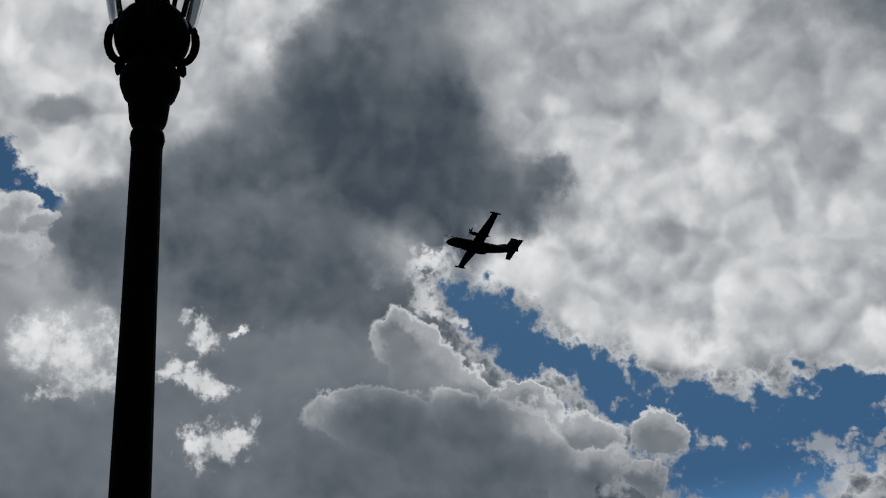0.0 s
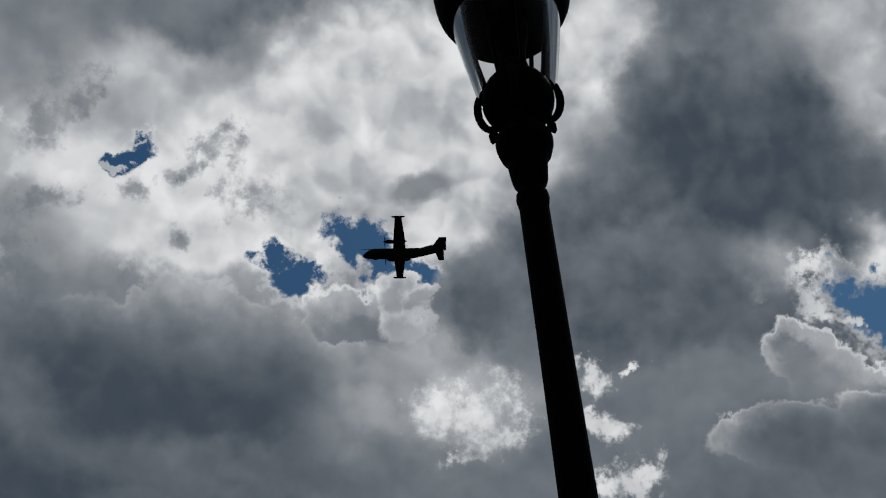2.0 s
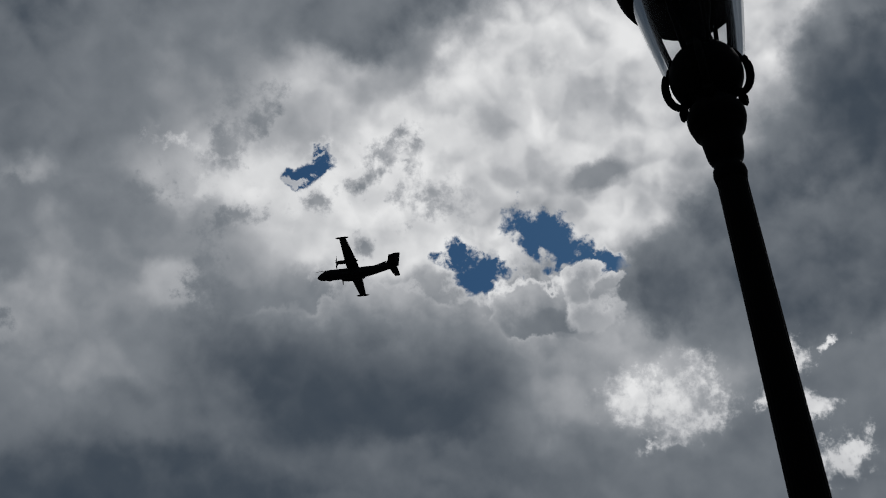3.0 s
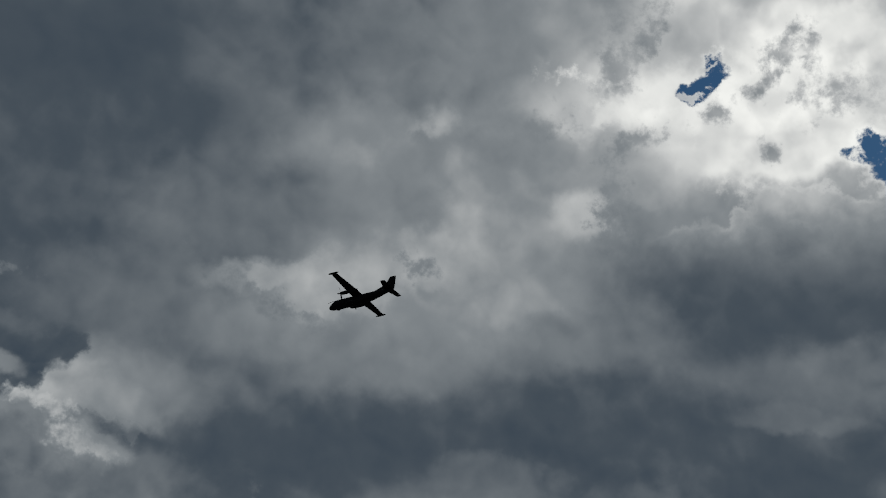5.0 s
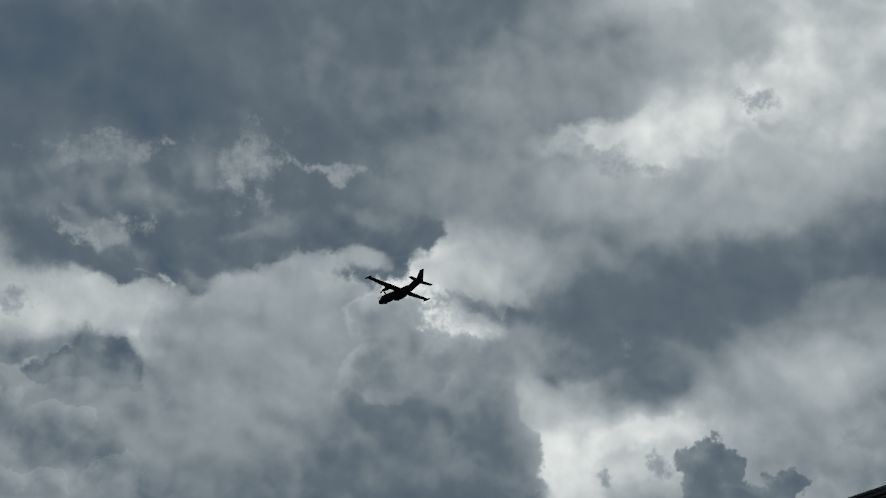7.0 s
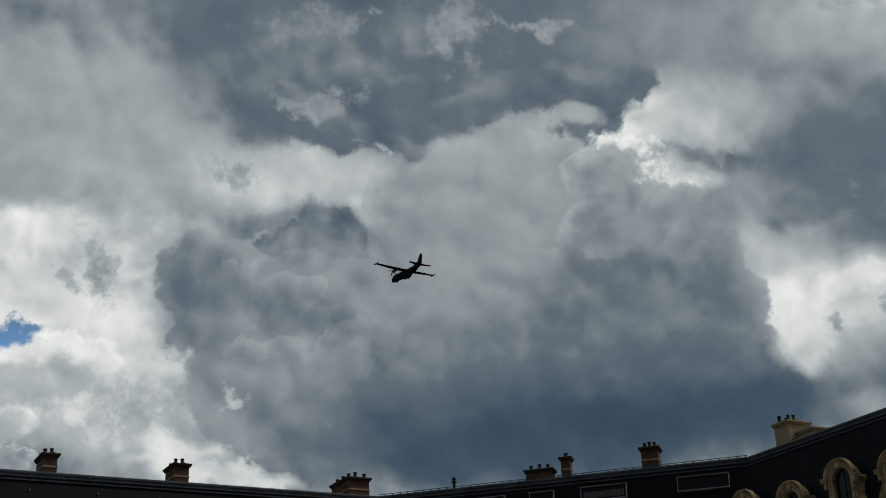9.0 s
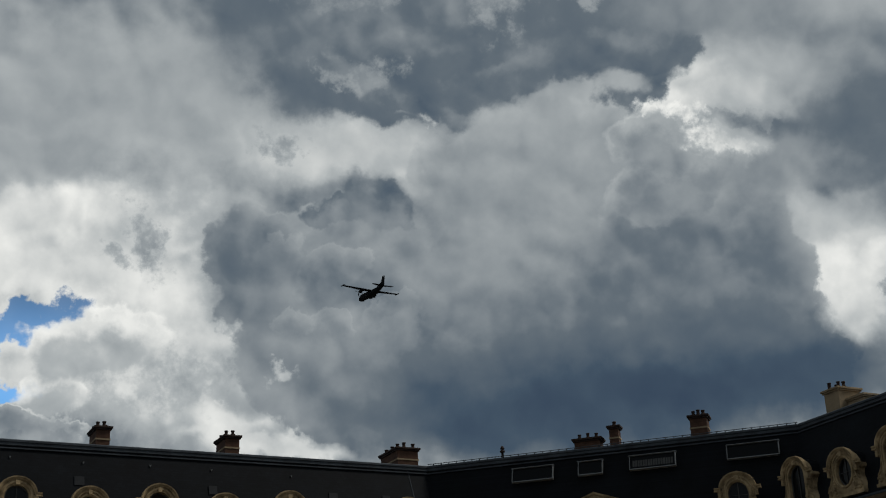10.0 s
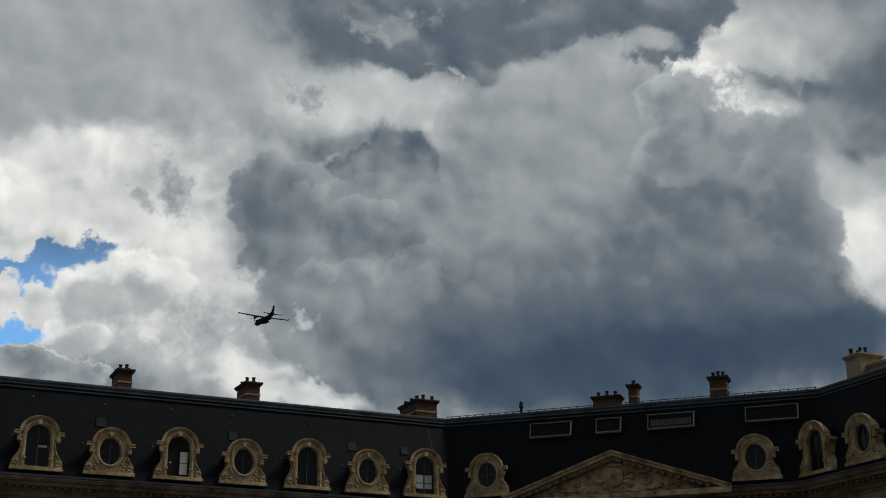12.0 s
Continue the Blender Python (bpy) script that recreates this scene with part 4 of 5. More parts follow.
        for k in range(4):
            a = radians(90 * k)
            bm = bmesh.new()
            rings = []
            for r, c, tw in ((0.3, 0.16, 60), (0.9, 0.30, 48), (1.8, 0.36, 32), (2.5, 0.30, 24), (2.74, 0.14, 20)):
                w = radians(tw)
                sec = [(c * math.sin(w), -c * math.cos(w)), (0.045, 0.03), (-c * math.sin(w), c * math.cos(w)), (-0.045, -0.03)]
                rings.append([(px, py * math.cos(a) - r * math.sin(a), py * math.sin(a) + r * math.cos(a)) for px, py in sec])
            loft(bm, rings)
            part("blade", bm, PAINT_LOW, hub)
        props.append((hub, s))
        bm = bmesh.new()
        flying_surface(bm, (-13.9, s * 0.3, 1.75, 3.8, 0.11), (-15.7, s * 7.3, 1.9, 2.2, 0.1))
        part("tailplane", bm, PAINT, plane, smooth=True)
    bm = bmesh.new()
    flying_surface(bm, (-11.9, 1.3, 0, 6.7, 0.09), (-15.8, 8.0, 0, 3.1, 0.09), upright=True)
    vs = [bm.verts.new(p) for p in ((-7.0, 0, 2.25), (-13.0, 0.28, 1.6), (-13.0, -0.28, 1.6), (-13.3, 0.0, 4.4))]
    for q in ((0, 1, 3), (0, 3, 2), (0, 2, 1), (1, 2, 3)):
        bm.faces.new([vs[i] for i in q])
    part("fin", bm, PAINT, plane)
    return plane, props


PLANE, PROPS = aircraft()

# ---- houses round the square ----
GUTTER, RIDGE, DORMER_Z = 15.30, 21.6, 15.80
S = math.sqrt(0.5)
# front corners and ridge corners, in plan
FA, FB, FC, FD = (-14.0, 81.3), (38.77, 81.3), (54.9, 65.17), (54.9, 24.0)
RA, RB, RC, RD = (-14.0, 83.3), (39.6, 83.3), (57.2, 65.7), (57.2, 24.0)


def outline(half, n=56, centre=1.5):
    """Points round a star-shaped outline given by its right half (x, z), from the foot up."""
    poly = [Vector(p) for p in half] + [Vector((-x, z)) for x, z in reversed(half)]
    out = []
    for i in range(n):
        a = 2 * math.pi * (i + 0.5) / n
        d = Vector((math.cos(a), math.sin(a)))
        best = 9.0
        for p, q in zip(poly, poly[1:] + poly[:1]):
            e = q - p
            den = d.x * e.y - d.y * e.x
            if abs(den) < 1e-9:
                continue
            w = p - Vector((0, centre))
            t, u = (w.x * e.y - w.y * e.x) / den, (w.x * d.y - w.y * d.x) / den
            if t > 0 and -1e-6 <= u <= 1 + 1e-6:
                best = min(best, t)
        out.append((d.x * best, centre + d.y * best))
    return out


def arc(r, z, a0, a1, n, rz=None):
    return [(r * math.cos(radians(a0 + (a1 - a0) * i / n)), z + (rz or r) * math.sin(radians(a0 + (a1 - a0) * i / n))) for i in range(n + 1)]


def dormer(parent, m, oval, look_of="shut"):
    """A carved stone dormer with an arched or an oval window; its foot stands at the origin, its front looks to -y."""
    top = 2.72 if oval else 3.08
    spring = top - 0.98
    half = [(0.0, 0.0), (1.49, 0.0), (1.49, 0.24), (1.44, 0.27), (1.42, 0.5), (1.33, 0.72), (1.20, 0.88), (1.08, 1.05), (1.0, 1.3), (0.96, 1.55), (0.98, spring - 0.28), (1.10, spring - 0.2), (1.12, spring - 0.02), (1.0, spring + 0.02)]
    half += arc(0.96, spring, 4, 90, 9, rz=0.9)
    if oval:
        hole_half = arc(0.64, 1.42, -90, 90, 14, rz=0.80)
        mid = 1.42
    else:
        hole_half = [(0.0, 0.22), (0.70, 0.22), (0.70, 1.2)] + arc(0.70, spring - 0.12, 0, 90, 8)
        mid = 1.45
    n = 64
    o, h = outline(half, n, mid), outline(hole_half, n, mid)
    h2 = [(x * 1.14, mid + (z - mid) * 1.10) for x, z in h]
    h3 = [(x * 1.30, mid + (z - mid) * 1.18) for x, z in h]
    h3 = [(x, max(z, 0.12)) for x, z in h3]
    bm = bmesh.new()
    rings = [[bm.verts.new((x, y, z)) for x, z in ring] for ring, y in ((o, 0.9), (o, 0.0), (h3, 0.0), (h3, -0.07), (h2, -0.09), (h2, -0.03), (h, 0.0), (h, 0.34))]
    for a, b in zip(rings, rings[1:]):
        for i in range(n):
            bm.faces.new((a[i], a[(i + 1) % n], b[(i + 1) % n], b[i]))
    bmesh.ops.remove_doubles(bm, verts=bm.verts, dist=0.002)
    d = part("dormer", bm, STONE, parent, "carved limestone dormer with scrolled sides")
    d.matrix_basis = m
    # plinth, arched hood with shoulders, keystone and scrolls
    bm = bmesh.new()
    box(bm, -1.53, 1.53, -0.1, 0.5, -0.02, 0.17, bevel=0.02)
    part("sill", bm, STONE, d)
    bm = bmesh.new()
    sec = [(-0.12, 0.0), (0.02, 0.0), (0.10, 0.10), (0.16, 0.12), (0.17, 0.19), (0.02, 0.21), (-0.12, 0.19)]
    rings = []
    pts = [(1.42, spring - 0.02, 0.0, 1.0), (1.08, spring - 0.02, 0.0, 1.0)]
    pts += [(0.97 * math.cos(radians(a)), spring + 0.90 * math.sin(radians(a)), math.cos(radians(a)), math.sin(radians(a))) for a in range(12, 169, 12)]
    pts += [(-1.08, spring - 0.02, 0.0, 1.0), (-1.42, spring - 0.02, 0.0, 1.0)]
    for x, z, ox, oz in pts:
        rings.append([(x + ox * b, -a - 0.05, z + oz * b) for a, b in sec])
    loft(bm, rings)
    part("hood_mould", bm, STONE, d)
    bm = bmesh.new()
    ring = [(0.80 * math.cos(radians(a)), spring + 0.76 * math.sin(radians(a))) for a in range(0, 181, 12)]
    tube(bm, [(x, -0.06, z) for x, z in ring], 0.045, 6)
    for s in (1, -1):
        box(bm, s * 1.12 - 0.11, s * 1.12 + 0.11, -0.16, 0.1, spring - 0.46, spring - 0.04, bevel=0.03)
        box(bm, s * 1.24 - 0.20, s * 1.24 + 0.20, -0.20, 0.1, spring - 0.06, spring + 0.02, bevel=0.015)
    part("console", bm, STONE, d)
    bm = bmesh.new()
    loft(bm, [[(-w, y, z0), (w, y, z0), (w * 1.25, y, z1), (-w * 1.25, y, z1)] for y, w, z0, z1 in ((-0.02, 0.13, top - 0.42, top - 0.1), (-0.15, 0.11, top - 0.40, top - 0.12))])
    part("keystone", bm, STONE, d)
    for s in (1, -1):
        bm = bmesh.new()
        for cx, cz, r, w in ((1.22, 0.42, 0.19, 0.055), (1.06, spring - 0.22, 0.13, 0.05)):
            pts = [(s * (cx + r * (1 - 0.75 * i / 20) * math.cos(0.55 * i)), -0.04, cz + r * (1 - 0.75 * i / 20) * math.sin(0.55 * i)) for i in range(21)]
            tube(bm, pts, [w * (1 - 0.4 * i / 20) for i in range(21)], 6)
        tube(bm, [(s * 1.36, -0.03, 0.62), (s * 1.16, -0.04, 0.84), (s * 1.02, -0.04, 1.1), (s * 0.95, -0.04, 1.5), (s * 0.98, -0.04, spring - 0.34)], 0.05, 6)
        for q in range(5):
            lathe(bm, [(0.01, -0.05), (0.075, -0.03), (0.085, 0.02), (0.03, 0.06)], 7, pose(s * (0.80 + 0.09 * math.sin(q * 2.1)), -0.02, 0.36 + 0.16 * q, 90, 0, 0))
        part("scroll", bm, STONE, d, smooth=True)
    # window leaf, glazing and the vault of slate behind
    bm = bmesh.new()
    hi = [(x * 0.9, mid + (z - mid) * 0.93) for x, z in h]
    rings = [[bm.verts.new((x, y, z)) for x, z in ring] for ring, y in ((h, 0.30), (h, 0.22), (hi, 0.22), (hi, 0.30))]
    for a, b in zip(rings, rings[1:]):
        for i in range(n):
            bm.faces.new((a[i], a[(i + 1) % n], b[(i + 1) % n], b[i]))
    zs = [z for _, z in h]
    lo, hi_z = min(zs), max(zs)
    if look_of != "open":
        box(bm, -0.03, 0.03, 0.215, 0.285, lo, hi_z)
        for z in ((mid,) if oval else ()):
            w = max(x for x, zz in h if abs(zz - z) < 0.25) * 0.98
            box(bm, -w, w, 0.225, 0.28, z - 0.014, z + 0.014)
    frame_ob = part("window_frame", bm, FRAME, d)
    bm = bmesh.new()
    vs = [bm.verts.new((x * 0.99, 0.27, mid + (z - mid) * 0.99)) for x, z in h]
    bm.faces.new(vs)
    # open window: no glass, a flat dark sheet paints the room's shade
    part("pane", bm, DARK if look_of == "open" else PANE, d)
    if look_of == "open":
        bm = bmesh.new()
        box(bm, 0.10, 0.56, 0.10, 0.14, 0.36, 1.02)
        box(bm, 0.10, 0.56, 0.10, 0.14, 1.06, 1.72)
        part("open_leaf", bm, PALE, d, "pale open casement leaf")
        bm = bmesh.new()
        box(bm, -0.58, -0.42, 0.06, 0.1, 1.02, 1.08)
        part("latch", bm, PALE, d)
    if look_of == "curtain":
        bm = bmesh.new()
        for x0, x1 in ((-0.56, -0.05), (0.05, 0.56)):
            box(bm, x0, x1, 0.235, 0.255, 0.98, 1.48)
            box(bm, x0, x1, 0.235, 0.255, 0.60, 0.92)
        part("curtain", bm, PALE, d, "pale half curtains")
    if look_of == "slip":
        bm = bmesh.new()
        box(bm, 0.05, 0.54, 0.24, 0.26, 1.38, 1.50)
        part("blind", bm, PALE, d)
    bm = bmesh.new()
    vault = [(1.0, 0.1), (0.98, 0.9), (0.93, spring)] + arc(0.97, spring, 0, 180, 10, rz=0.96) + [(-0.93, spring), (-0.98, 0.9), (-1.0, 0.1)]
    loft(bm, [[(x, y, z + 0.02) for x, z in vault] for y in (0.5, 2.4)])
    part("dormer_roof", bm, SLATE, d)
    return d


def chimney(parent, m, width, depth, tall, mat, pots, band=True):
    """A stack with its foot at the origin; width along x, depth back along y."""
    bm = bmesh.new()
    box(bm, -width / 2, width / 2, 0, depth, -1.2, tall)
    c = part("chimney", bm, mat, parent, "brick chimney stack" if mat == BRICK else "cream rendered chimney stack")
    c.matrix_basis = m
    bm = bmesh.new()
    box(bm, -width / 2 - 0.09, width / 2 + 0.09, -0.09, depth + 0.09, tall, tall + 0.10, bevel=0.02)
    box(bm, -width / 2 - 0.16, width / 2 + 0.16, -0.16, depth + 0.16, tall + 0.10, tall + 0.24, bevel=0.03)
    part("cap", bm, POT if mat == BRICK else mat, c)
    if band:
        bm = bmesh.new()
        box(bm, -width / 2 - 0.04, width / 2 + 0.04, -0.04, depth + 0.04, tall * 0.52, tall * 0.52 + 0.10)
        part("band", bm, RENDERED, c)
    for x, y, r, h in pots:
        bm = bmesh.new()
        lathe(bm, [(r * 1.1, 0), (r * 1.1, 0.06), (r * 0.85, 0.08), (r * 0.8, h - 0.08), (r, h - 0.06), (r, h)], 12, pose(x, y, tall + 0.24))
        part("pot", bm, POT, c, smooth=True)
    return c


MOULD = [(0.0, -1.25), (0.06, -1.25), (0.08, -1.05), (0.16, -1.02), (0.18, -0.80), (0.24, -0.76), (0.26, -0.50), (0.62, -0.44), (0.64, -0.26), (0.74, -0.20), (0.80, -0.04), (0.80, 0.0), (0.0, 0.0)]
GUTTER_SEC = [(0.0, 0.0), (0.62, 0.0), (0.70, 0.05), (0.70, 0.16), (0.64, 0.17), (0.60, 0.08), (0.0, 0.10)]
RIDGE_SEC = [(-0.9, -0.16), (0.16, -0.40), (0.22, -0.36), (0.20, -0.20), (0.26, -0.16), (0.26, -0.06), (0.16, 0.01), (0.0, 0.02), (-0.9, 0.0)]


def house(name, label, f0, f1, r0, r1, o0, o1, rail=False):
    """A stretch of the ranges: wall, cornice, gutter, mansard of slate, ridge of zinc and the flat roof behind. o0, o1: outward directions at its ends."""
    h = thing(name, label, "house", pose(0, 0, 0))
    mid = ((o0[0] + o1[0]) / 2, (o0[1] + o1[1]) / 2)
    back = 14.0
    bm = bmesh.new()
    loft(bm, [[(f[0], f[1], 0), (f[0], f[1], GUTTER), (f[0] - o[0] * 0.6, f[1] - o[1] * 0.6, GUTTER), (f[0] - o[0] * 0.6, f[1] - o[1] * 0.6, 0)] for f, o in ((f0, o0), (f1, o1))])
    part("wall", bm, ASHLAR, h, "pale ashlar limestone wall")
    bm = bmesh.new()
    sweep(bm, [(a, GUTTER - 0.02 + b) for a, b in MOULD], [((f0[0], f0[1], 0), o0), ((f1[0], f1[1], 0), o1)])
    part("cornice", bm, SOOTY_SHADED, h)
    bm = bmesh.new()
    sweep(bm, [(a, GUTTER + b) for a, b in GUTTER_SEC], [((f0[0], f0[1], 0), o0), ((f1[0], f1[1], 0), o1)])
    part("gutter", bm, ZINC, h, "grey zinc gutter")
    bm = bmesh.new()
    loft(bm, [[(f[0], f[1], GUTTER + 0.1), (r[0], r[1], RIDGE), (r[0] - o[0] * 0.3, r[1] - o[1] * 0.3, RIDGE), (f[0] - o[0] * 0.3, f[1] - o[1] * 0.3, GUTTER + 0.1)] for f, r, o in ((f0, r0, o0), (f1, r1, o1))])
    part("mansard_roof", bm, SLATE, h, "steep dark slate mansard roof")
    bm = bmesh.new()
    sweep(bm, RIDGE_SEC, [((r0[0], r0[1], RIDGE), o0), ((r1[0], r1[1], RIDGE), o1)])
    part("ridge_flashing", bm, ZINC, h, "grey zinc flashing along the roof's edge")
    bm = bmesh.new()
    loft(bm, [[(r[0] - o[0] * q, r[1] - o[1] * q, RIDGE + z) for q, z in ((0.8, 0.0), (back, 0.3), (back, -0.2), (0.8, -0.2))] for r, o in ((r0, o0), (r1, o1))])
    part("upper_roof", bm, ZINC, h)
    # modillions under the cornice, and a row of clips along the ridge
    length = math.hypot(f1[0] - f0[0], f1[1] - f0[1])
    ux, uy = (f1[0] - f0[0]) / length, (f1[1] - f0[1]) / length
    turn = math.degrees(math.atan2(uy, ux))
    bm = bmesh.new()
    box(bm, -0.09, 0.09, -0.50, -0.2, GUTTER - 0.62, GUTTER - 0.47)
    block = part("modillion", bm, SOOTY_SHADED, h)
    block.matrix_basis = pose(f0[0] + ux * 0.4, f0[1] + uy * 0.4, 0, 0, 0, turn)
    k = 1.02
    while k < length - 0.3:
        again(block, h, pose(f0[0] + ux * k, f0[1] + uy * k, 0, 0, 0, turn))
        k += 0.45
    if rail:
        bm = bmesh.new()
        length = math.hypot(r1[0] - r0[0], r1[1] - r0[1])
        k = 0.5
        while k < length:
            box(bm, -0.03, 0.03, -0.20, -0.14, -0.05, 0.10, pose(r0[0] + ux * k, r0[1] + uy * k, RIDGE, 0, 0, turn))
            k += 0.55
        tube(bm, [(r0[0] + o0[0] * 0.17, r0[1] + o0[1] * 0.17, RIDGE + 0.10), (r1[0] + o1[0] * 0.17, r1[1] + o1[1] * 0.17, RIDGE + 0.10)], 0.024, 6)
        part("roof_rail", bm, ZINC, h, "thin zinc rail along the roof's edge")
    bm = bmesh.new()
    sweep(bm, [(0.22, -0.62), (0.30, -0.60), (0.30, -0.52), (0.20, -0.50)], [((r0[0], r0[1], RIDGE), o0), ((r1[0], r1[1], RIDGE), o1)])
    part("roof_roll", bm, ZINC, h)
    return h, turn


U1, U2, U3 = (0, -1), (-S, -S), (-1, 0)
M12 = (-math.tan(radians(22.5)), -1.0)
M23 = (-1.0, -math.tan(radians(22.5)))
NORTH, T1 = house("terraced_house", "long stone house with slate mansard and carved dormers", FA, FB, RA, RB, U1, M12)
CORNER, T2 = house("corner_house", "stone corner house with pediment and slate mansard", FB, FC, RB, RC, M12, M23, rail=True)
EAST, T3 = house("side_house", "stone side house with slate mansard and carved dormers", FC, FD, RC, RD, M23, U3)

for k, x in enumerate((12.3, 16.5, 20.65, 24.75, 28.95, 33.05, 37.1)):
    dormer(NORTH, pose(x, 81.25, DORMER_Z), k % 2 == 1, {0: "slip", 2: "open", 6: "curtain"}.get(k, "shut"))
for x in (40.68, 52.95):
    dormer(CORNER, pose(x - 0.04, 120.07 - x - 0.04, DORMER_Z, 0, 0, -45), True)
for k, y in enumerate((63.9, 59.8, 55.7, 51.6)):
    dormer(EAST, pose(54.85, y, DORMER_Z, 0, 0, -90), k % 2 == 1)


def pediment(parent, m):
    """A triangular gable with a carved field; its middle foot is at the origin."""
    w, hgt = 6.8, 2.35
    bm = bmesh.new()
    loft(bm, [[(-w, y, 0), (w, y, 0), (0, y, hgt)] for y in (0.05, 1.6)])
    p = part("pediment", bm, STONE, parent, "triangular limestone pediment with carved relief")
    p.matrix_basis = m
    for s in (1, -1):
        bm = bmesh.new()
        sec = [(-0.1, -0.30), (0.32, -0.28), (0.36, -0.12), (0.66, -0.08), (0.70, 0.10), (0.80, 0.14), (0.84, 0.26), (-0.1, 0.28)]
        loft(bm, [[(s * x, -a, z + b) for a, b in sec] for x, z in ((w + 0.45, -0.12), (0.0, hgt + 0.05))])
        part("raking_cornice", bm, STONE, p)
        bm = bmesh.new()
        box(bm, -0.12, 0.12, -0.62, -0.22, -0.14, 0.06)
        block = part("modillion", bm, SOOTY_SHADED, p)
        lean = s * math.degrees(math.atan2(hgt, w))
        for k in range(1, 15):
            q = k / 15
            m = pose(s * w * (1 - q), 0, hgt * q - 0.18, 0, lean, 0)
            if k == 1:
                block.matrix_basis = m
            else:
                again(block, p, m)
    bm = bmesh.new()
    box(bm, -w - 0.5, w + 0.5, -0.8, 0.2, -0.42, -0.06, bevel=0.04)
    part("base_cornice", bm, STONE, p)
    bm = bmesh.new()
    shield = [(0.0, 0.35), (0.34, 0.55), (0.55, 0.95), (0.58, 1.45), (0.42, 1.62), (0.0, 1.72)]
    o = outline(shield, 32, 1.0)
    loft(bm, [[(x, 0.06, z) for x, z in o], [(x * 0.95, -0.12, 1 + (z - 1) * 0.95) for x, z in o], [(x * 0.55, -0.22, 1 + (z - 1) * 0.6) for x, z in o]])
    box(bm, -0.5, 0.5, -0.14, 0.1, 1.72, 1.86, bevel=0.03)
    part("shield", bm, STONE, p, "carved blank shield", smooth=False)
    rnd = random.Random(5)
    bm = bmesh.new()
    for s in (1, -1):
        for k in range(26):
            x = 0.75 + rnd.random() ** 1.2 * 4.6
            z = 0.12 + rnd.random() * max(0.05, (hgt * (1 - x / w) - 0.75))
            r = 0.10 + 0.13 * rnd.random()
            lathe(bm, [(r * 0.3, -0.03), (r, 0.02), (r * 0.8, 0.10), (r * 0.25, 0.16)], 8, pose(s * x, 0.08, z, 90, 0, rnd.uniform(-20, 20)) @ Matrix.Diagonal((1.0 + rnd.random(), 0.7 + rnd.random() * 0.6, 1, 1)))
    tagged(part("carved_relief", bm, STONE, p, "worn carved foliage", smooth=True), kind="stuff")
    return p


pediment(CORNER, pose(46.75 - 0.25, 120.07 - 46.75 - 0.25, 15.42, 0, 0, -45))


def skylight(parent, a, half, m_turn):
    """A long low window lying in the slope, framed in zinc; a: where along the front, half: half its width."""
    lean = math.degrees(math.atan2(RIDGE - GUTTER, 2.0))
    m = pose(a[0], a[1], 20.12, 0, 0, m_turn) @ pose(0, 0, 0, lean - 90, 0, 0)
    bm = bmesh.new()
    for x0, x1, z0, z1 in ((-half, half, -0.53, -0.47), (-half, -half + 0.05, -0.47, 0.47), (half - 0.05, half, -0.47, 0.47)):
        box(bm, x0, x1, -0.16, 0.05, z0, z1)
    box(bm, -half - 0.05, half + 0.05, -0.18, 0.05, 0.47, 0.51)
    s = part("skylight", bm, CLIP, parent, "zinc-framed skylight")
    s.matrix_basis = m
    bm = bmesh.new()
    box(bm, -half + 0.05, half - 0.05, -0.05, -0.02, -0.47, 0.47)
    part("pane", bm, ROOF_PANE, s)
    return s


for a, half, dx in (((44.45, 77.4), 1.4, 0), ((47.22, 74.66), 0.82, 0), ((50.1, 71.77), 1.5, 0), ((54.6, 67.27), 1.63, 0)):
    sk = skylight(CORNER, a, half, -45)
    if half in (1.5,):
        bm = bmesh.new()
        for k in range(16):
            box(bm, -1.3 + 0.165 * k, -1.3 + 0.165 * k + 0.13, -0.062, -0.052, -0.30, 0.16)
        part("blind", bm, FRAME, sk, "grey blind")

# small hatches, brackets and the lead of the valley
for x, z, w in ((16.05, 19.15, 0.6), (24.3, 19.0, 0.55), (32.35, 18.95, 0.62), (36.1, 18.98, 0.55)):
    y = 81.3 + (z - GUTTER) / (RIDGE - GUTTER) * 2.0
    bm = bmesh.new()
    box(bm, -w / 2, w / 2, -0.07, 0.06, -0.3, 0.3, bevel=0.02)
    hatch = part("roof_hatch", bm, LEAD, NORTH, "small dark zinc roof hatch")
    hatch.matrix_basis = pose(x, y, z, -17, 0, 0)
bm = bmesh.new()
box(bm, -0.05, 0.05, -0.08, 0.05, -0.02, 0.02)
box(bm, -0.015, 0.015, -0.09, -0.06, -0.10, 0.0)
hook = part("roof_hook", bm, CLIP, NORTH, "dull zinc roof hook")
hook.matrix_basis = pose(10.9, 81.3 + 0.9, 17.95)
for x, z in ((15.0, 17.75), (19.2, 17.9), (27.4, 17.8), (31.6, 17.6), (12.0, 20.5), (16.3, 20.4), (20.4, 20.45), (24.3, 20.4), (35.6, 17.7), (29.6, 20.3)):
    again(hook, NORTH, pose(x, 81.3 + (z - GUTTER) / (RIDGE - GUTTER) * 2.0 - 0.02, z))
bm = bmesh.new()
tube(bm, [(FB[0] - 0.3, FB[1] + 0.02, GUTTER + 0.2), (RB[0] - 1.6, RB[1] - 0.02, RIDGE - 0.1)], 0.04, 6)
part("valley_lead", bm, ZINC, NORTH)

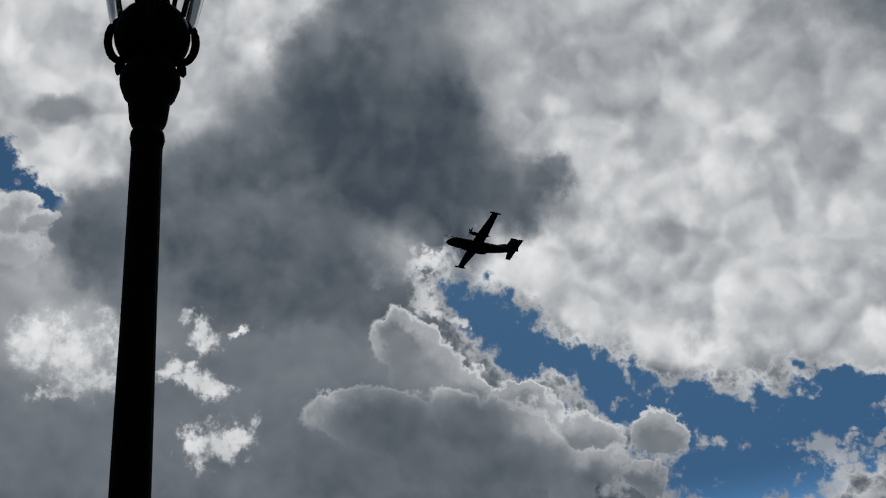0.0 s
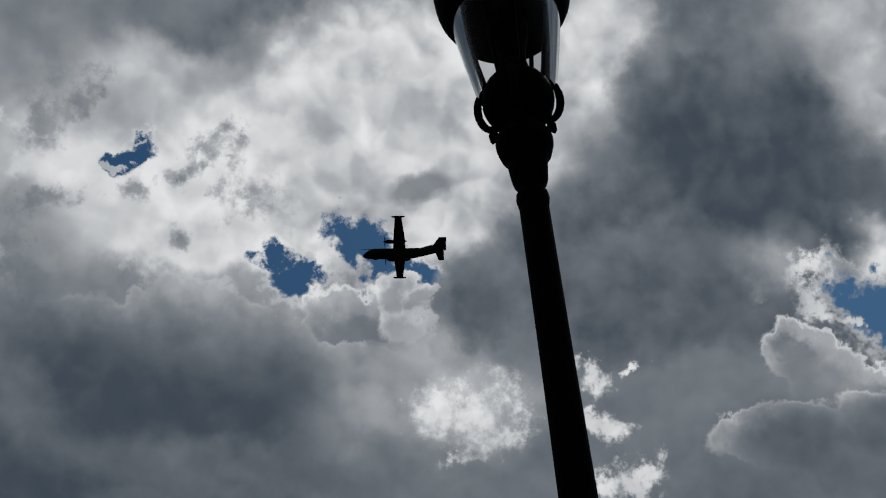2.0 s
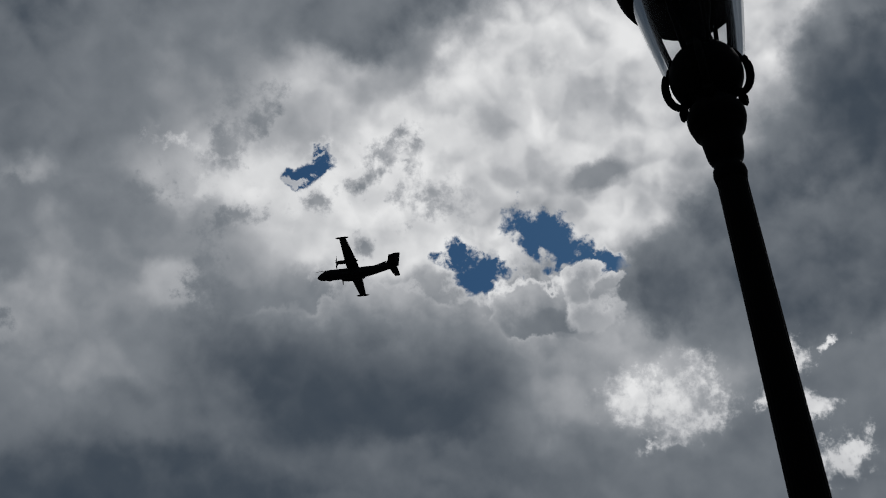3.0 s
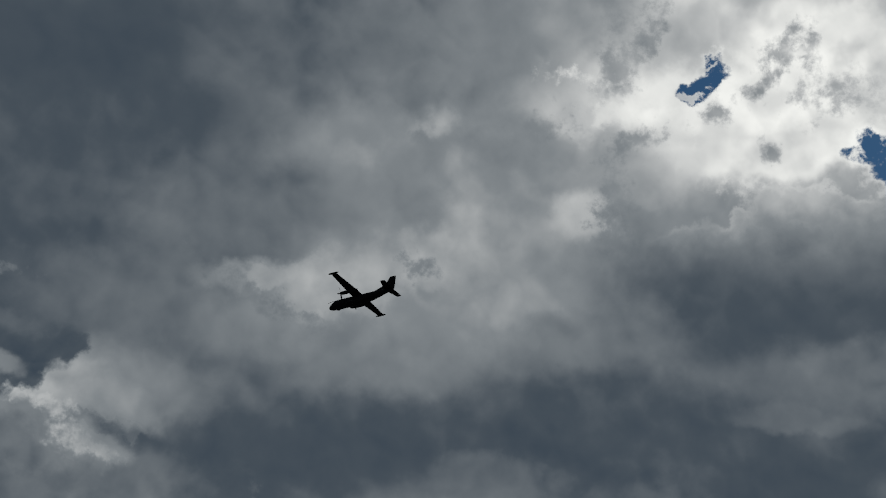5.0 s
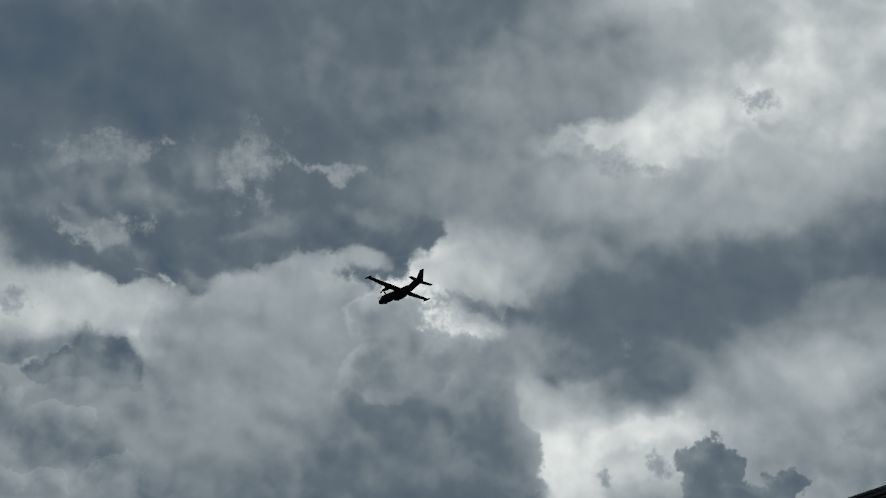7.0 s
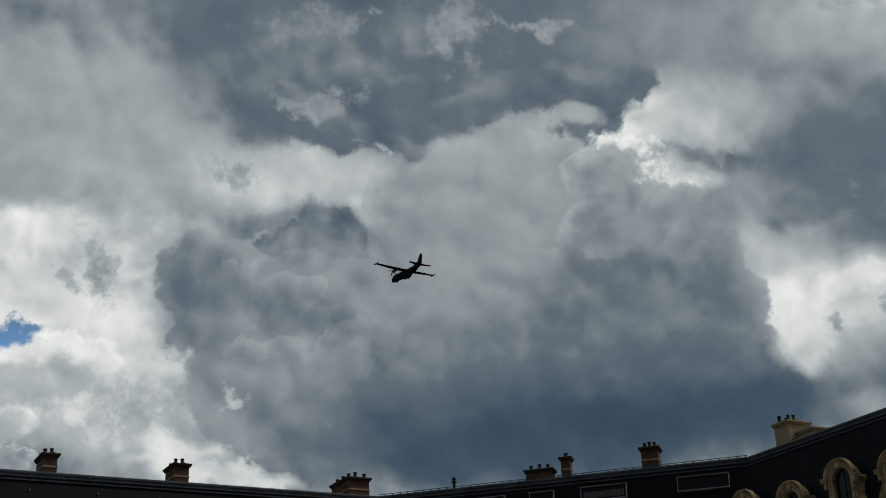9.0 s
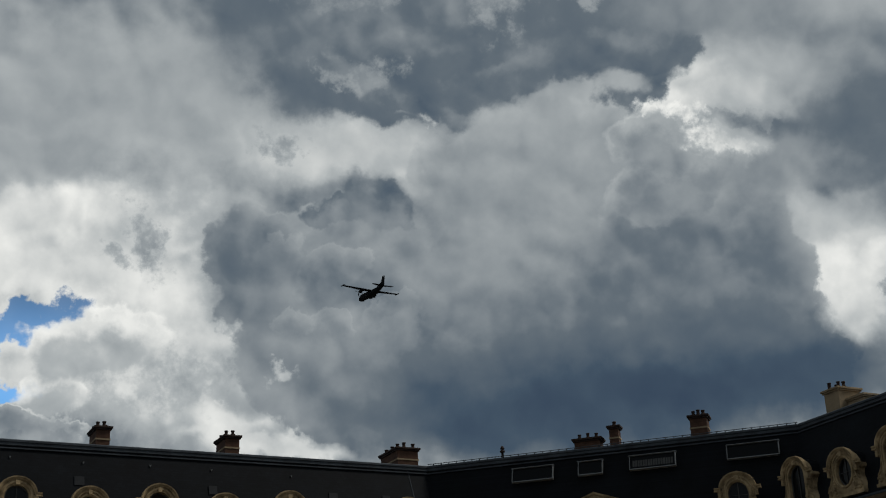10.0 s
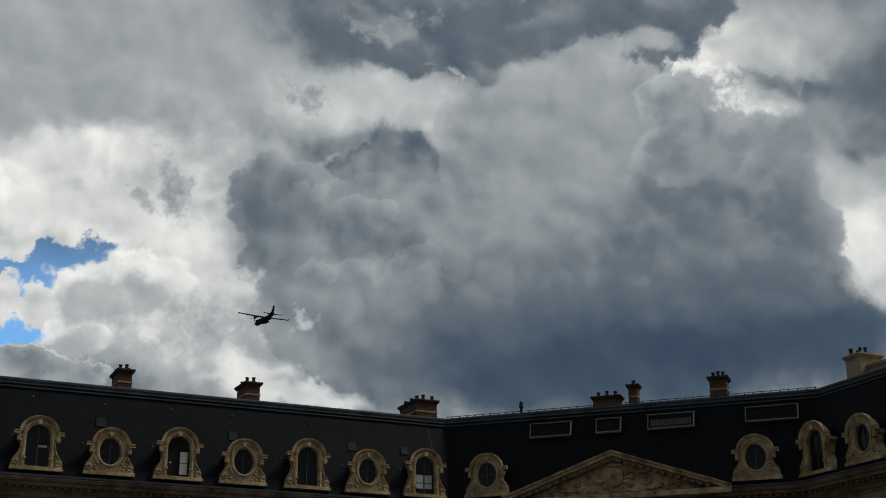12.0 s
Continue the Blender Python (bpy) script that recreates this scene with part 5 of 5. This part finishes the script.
# chimneys along the ranges
TRIO = lambda w, y: [(-w * 0.32, y, 0.13, 0.34), (0, y, 0.13, 0.40), (w * 0.32, y, 0.13, 0.34)]
chimney(NORTH, pose(17.70, 84.3, 21.5), 0.86, 2.0, 1.35, BRICK, [(-0.28, 0.4, 0.13, 0.34), (0.12, 0.4, 0.13, 0.40), (0.36, 1.1, 0.13, 0.34), (-0.28, 1.5, 0.13, 0.30)])
chimney(NORTH, pose(26.07, 84.3, 21.5), 0.96, 2.0, 1.35, BRICK, [(-0.30, 0.4, 0.13, 0.36), (0.14, 0.4, 0.13, 0.40), (0.40, 1.1, 0.13, 0.34), (-0.30, 1.5, 0.13, 0.30)])
chimney(NORTH, pose(38.6, 84.3, 21.5), 1.55, 2.9, 1.35, BRICK, [(-0.58, 0.4, 0.14, 0.3), (-0.58, 1.3, 0.14, 0.3), (-0.1, 0.4, 0.14, 0.42), (0.58, 0.4, 0.14, 0.36), (-0.58, 2.3, 0.14, 0.3)])
chimney(CORNER, pose(48.1, 76.25, 21.6, 0, 0, -45), 1.75, 1.0, 0.72, BRICK, TRIO(1.8, 0.4), band=False)
chimney(CORNER, pose(49.42, 74.95, 21.6, 0, 0, -45), 0.62, 0.7, 1.35, BRICK, [(0, 0.35, 0.15, 0.32)])
chimney(CORNER, pose(53.4, 70.95, 21.6, 0, 0, -45), 1.1, 1.1, 1.4, BRICK, TRIO(1.0, 0.35))
chimney(EAST, pose(58.0, 63.3, 21.55, 0, 0, -90), 1.3, 1.7, 1.55, RENDERED, [(-0.4, 0.3, 0.14, 0.5), (0.0, 0.5, 0.12, 0.3), (0.3, 0.4, 0.12, 0.42), (0.65, 0.5, 0.12, 0.34)], band=False)
chimney(EAST, pose(58.6, 61.9, 21.35, 0, 0, -90), 1.4, 1.2, 1.0, RENDERED, [], band=False)
chimney(EAST, pose(58.0, 48.9, 21.4, 0, 0, -90), 1.1, 1.1, 1.05, RENDERED, [(-0.35, 0.4, 0.13, 0.34), (0.0, 0.4, 0.13, 0.46), (0.35, 0.4, 0.13, 0.3)], band=False)

for y, tall, arms in ((52.6, 1.9, (1.2, 1.6)), (50.6, 1.5, (1.2,))):
    bm = bmesh.new()
    tube(bm, [(0, 0, -0.6), (0, 0, tall)], 0.025, 6)
    for a in arms:
        tube(bm, [(-0.02, -0.35, a), (-0.02, 0.35, a + 0.08)], 0.015, 5)
    mast = part("aerial", bm, ZINC, EAST, "thin roof aerial")
    mast.matrix_basis = pose(58.6, y, 21.6)

bm = bmesh.new()
lathe(bm, [(0.09, -0.4), (0.09, 0.45), (0.17, 0.47), (0.17, 0.58), (0.1, 0.6), (0.1, 0.68), (0.16, 0.70), (0.06, 0.9)], 12)
_v = part("vent_pipe", bm, POT, CORNER, "dark roof vent pipe", smooth=True)
_v.matrix_basis = pose(43.9, 80.4, 21.75)


# ---- what moves ----
def motions():
    walk(PLANE, [
        (0, pose(477.3, -134.6, 299.3, 4.32, -4.57, 100.66)),
        (0.5, pose(470.3, -88.9, 302.4, 4.03, -4.57, 100.11)),
        (1, pose(462.9, -43.1, 305.4, 3.76, -4.57, 99.58)),
        (1.5, pose(455.3, 3.0, 308.1, 3.49, -4.57, 99.09)),
        (2, pose(447.9, 48.8, 310.0, 3.23, -4.57, 98.63)),
        (2.5, pose(440.3, 94.5, 311.3, 2.97, -4.57, 98.20)),
        (3, pose(432.6, 140.0, 312.6, 2.73, -4.57, 97.80)),
        (3.5, pose(425.3, 185.2, 312.5, 2.50, -4.57, 97.43)),
        (4, pose(417.8, 230.4, 312.5, 2.27, -4.57, 97.09)),
        (4.5, pose(410.2, 275.5, 312.2, 2.05, -4.57, 96.78)),
        (5, pose(403.1, 319.6, 311.9, 1.84, -4.57, 96.50)),
        (5.5, pose(395.5, 364.9, 310.6, 1.64, -4.57, 96.25)),
        (6, pose(387.7, 410.1, 309.2, 1.45, -4.57, 96.03)),
        (6.5, pose(380.1, 455.1, 307.5, 1.26, -4.57, 95.84)),
        (7, pose(371.9, 499.0, 307.5, 1.09, -4.57, 95.68)),
        (7.5, pose(363.7, 542.6, 308.1, 0.92, -4.57, 95.55)),
        (8, pose(357.2, 588.2, 302.9, 0.76, -4.57, 95.46)),
        (8.5, pose(349.6, 632.5, 301.1, 0.61, -4.57, 95.39)),
        (9, pose(342.0, 676.6, 299.3, 0.47, -4.57, 95.35)),
        (9.5, pose(334.3, 720.2, 298.8, 0.34, -4.57, 95.35)),
        (10, pose(326.9, 764.7, 295.7, 0.21, -4.57, 95.37)),
        (10.5, pose(319.1, 808.5, 294.6, 0.10, -4.57, 95.43)),
        (11, pose(311.9, 852.3, 292.7, -0.01, -4.57, 95.51)),
        (11.5, pose(304.4, 896.1, 291.2, -0.11, -4.57, 95.63)),
        (12, pose(296.7, 940.2, 289.1, -0.20, -4.57, 95.77)),
    ])
    for hub, s in PROPS:
        walk(hub, [(k / 10, pose(5.75, s * 5.4, 1.95, 80 * k + 17 * s, 0, 0)) for k in range(121)])


motions()
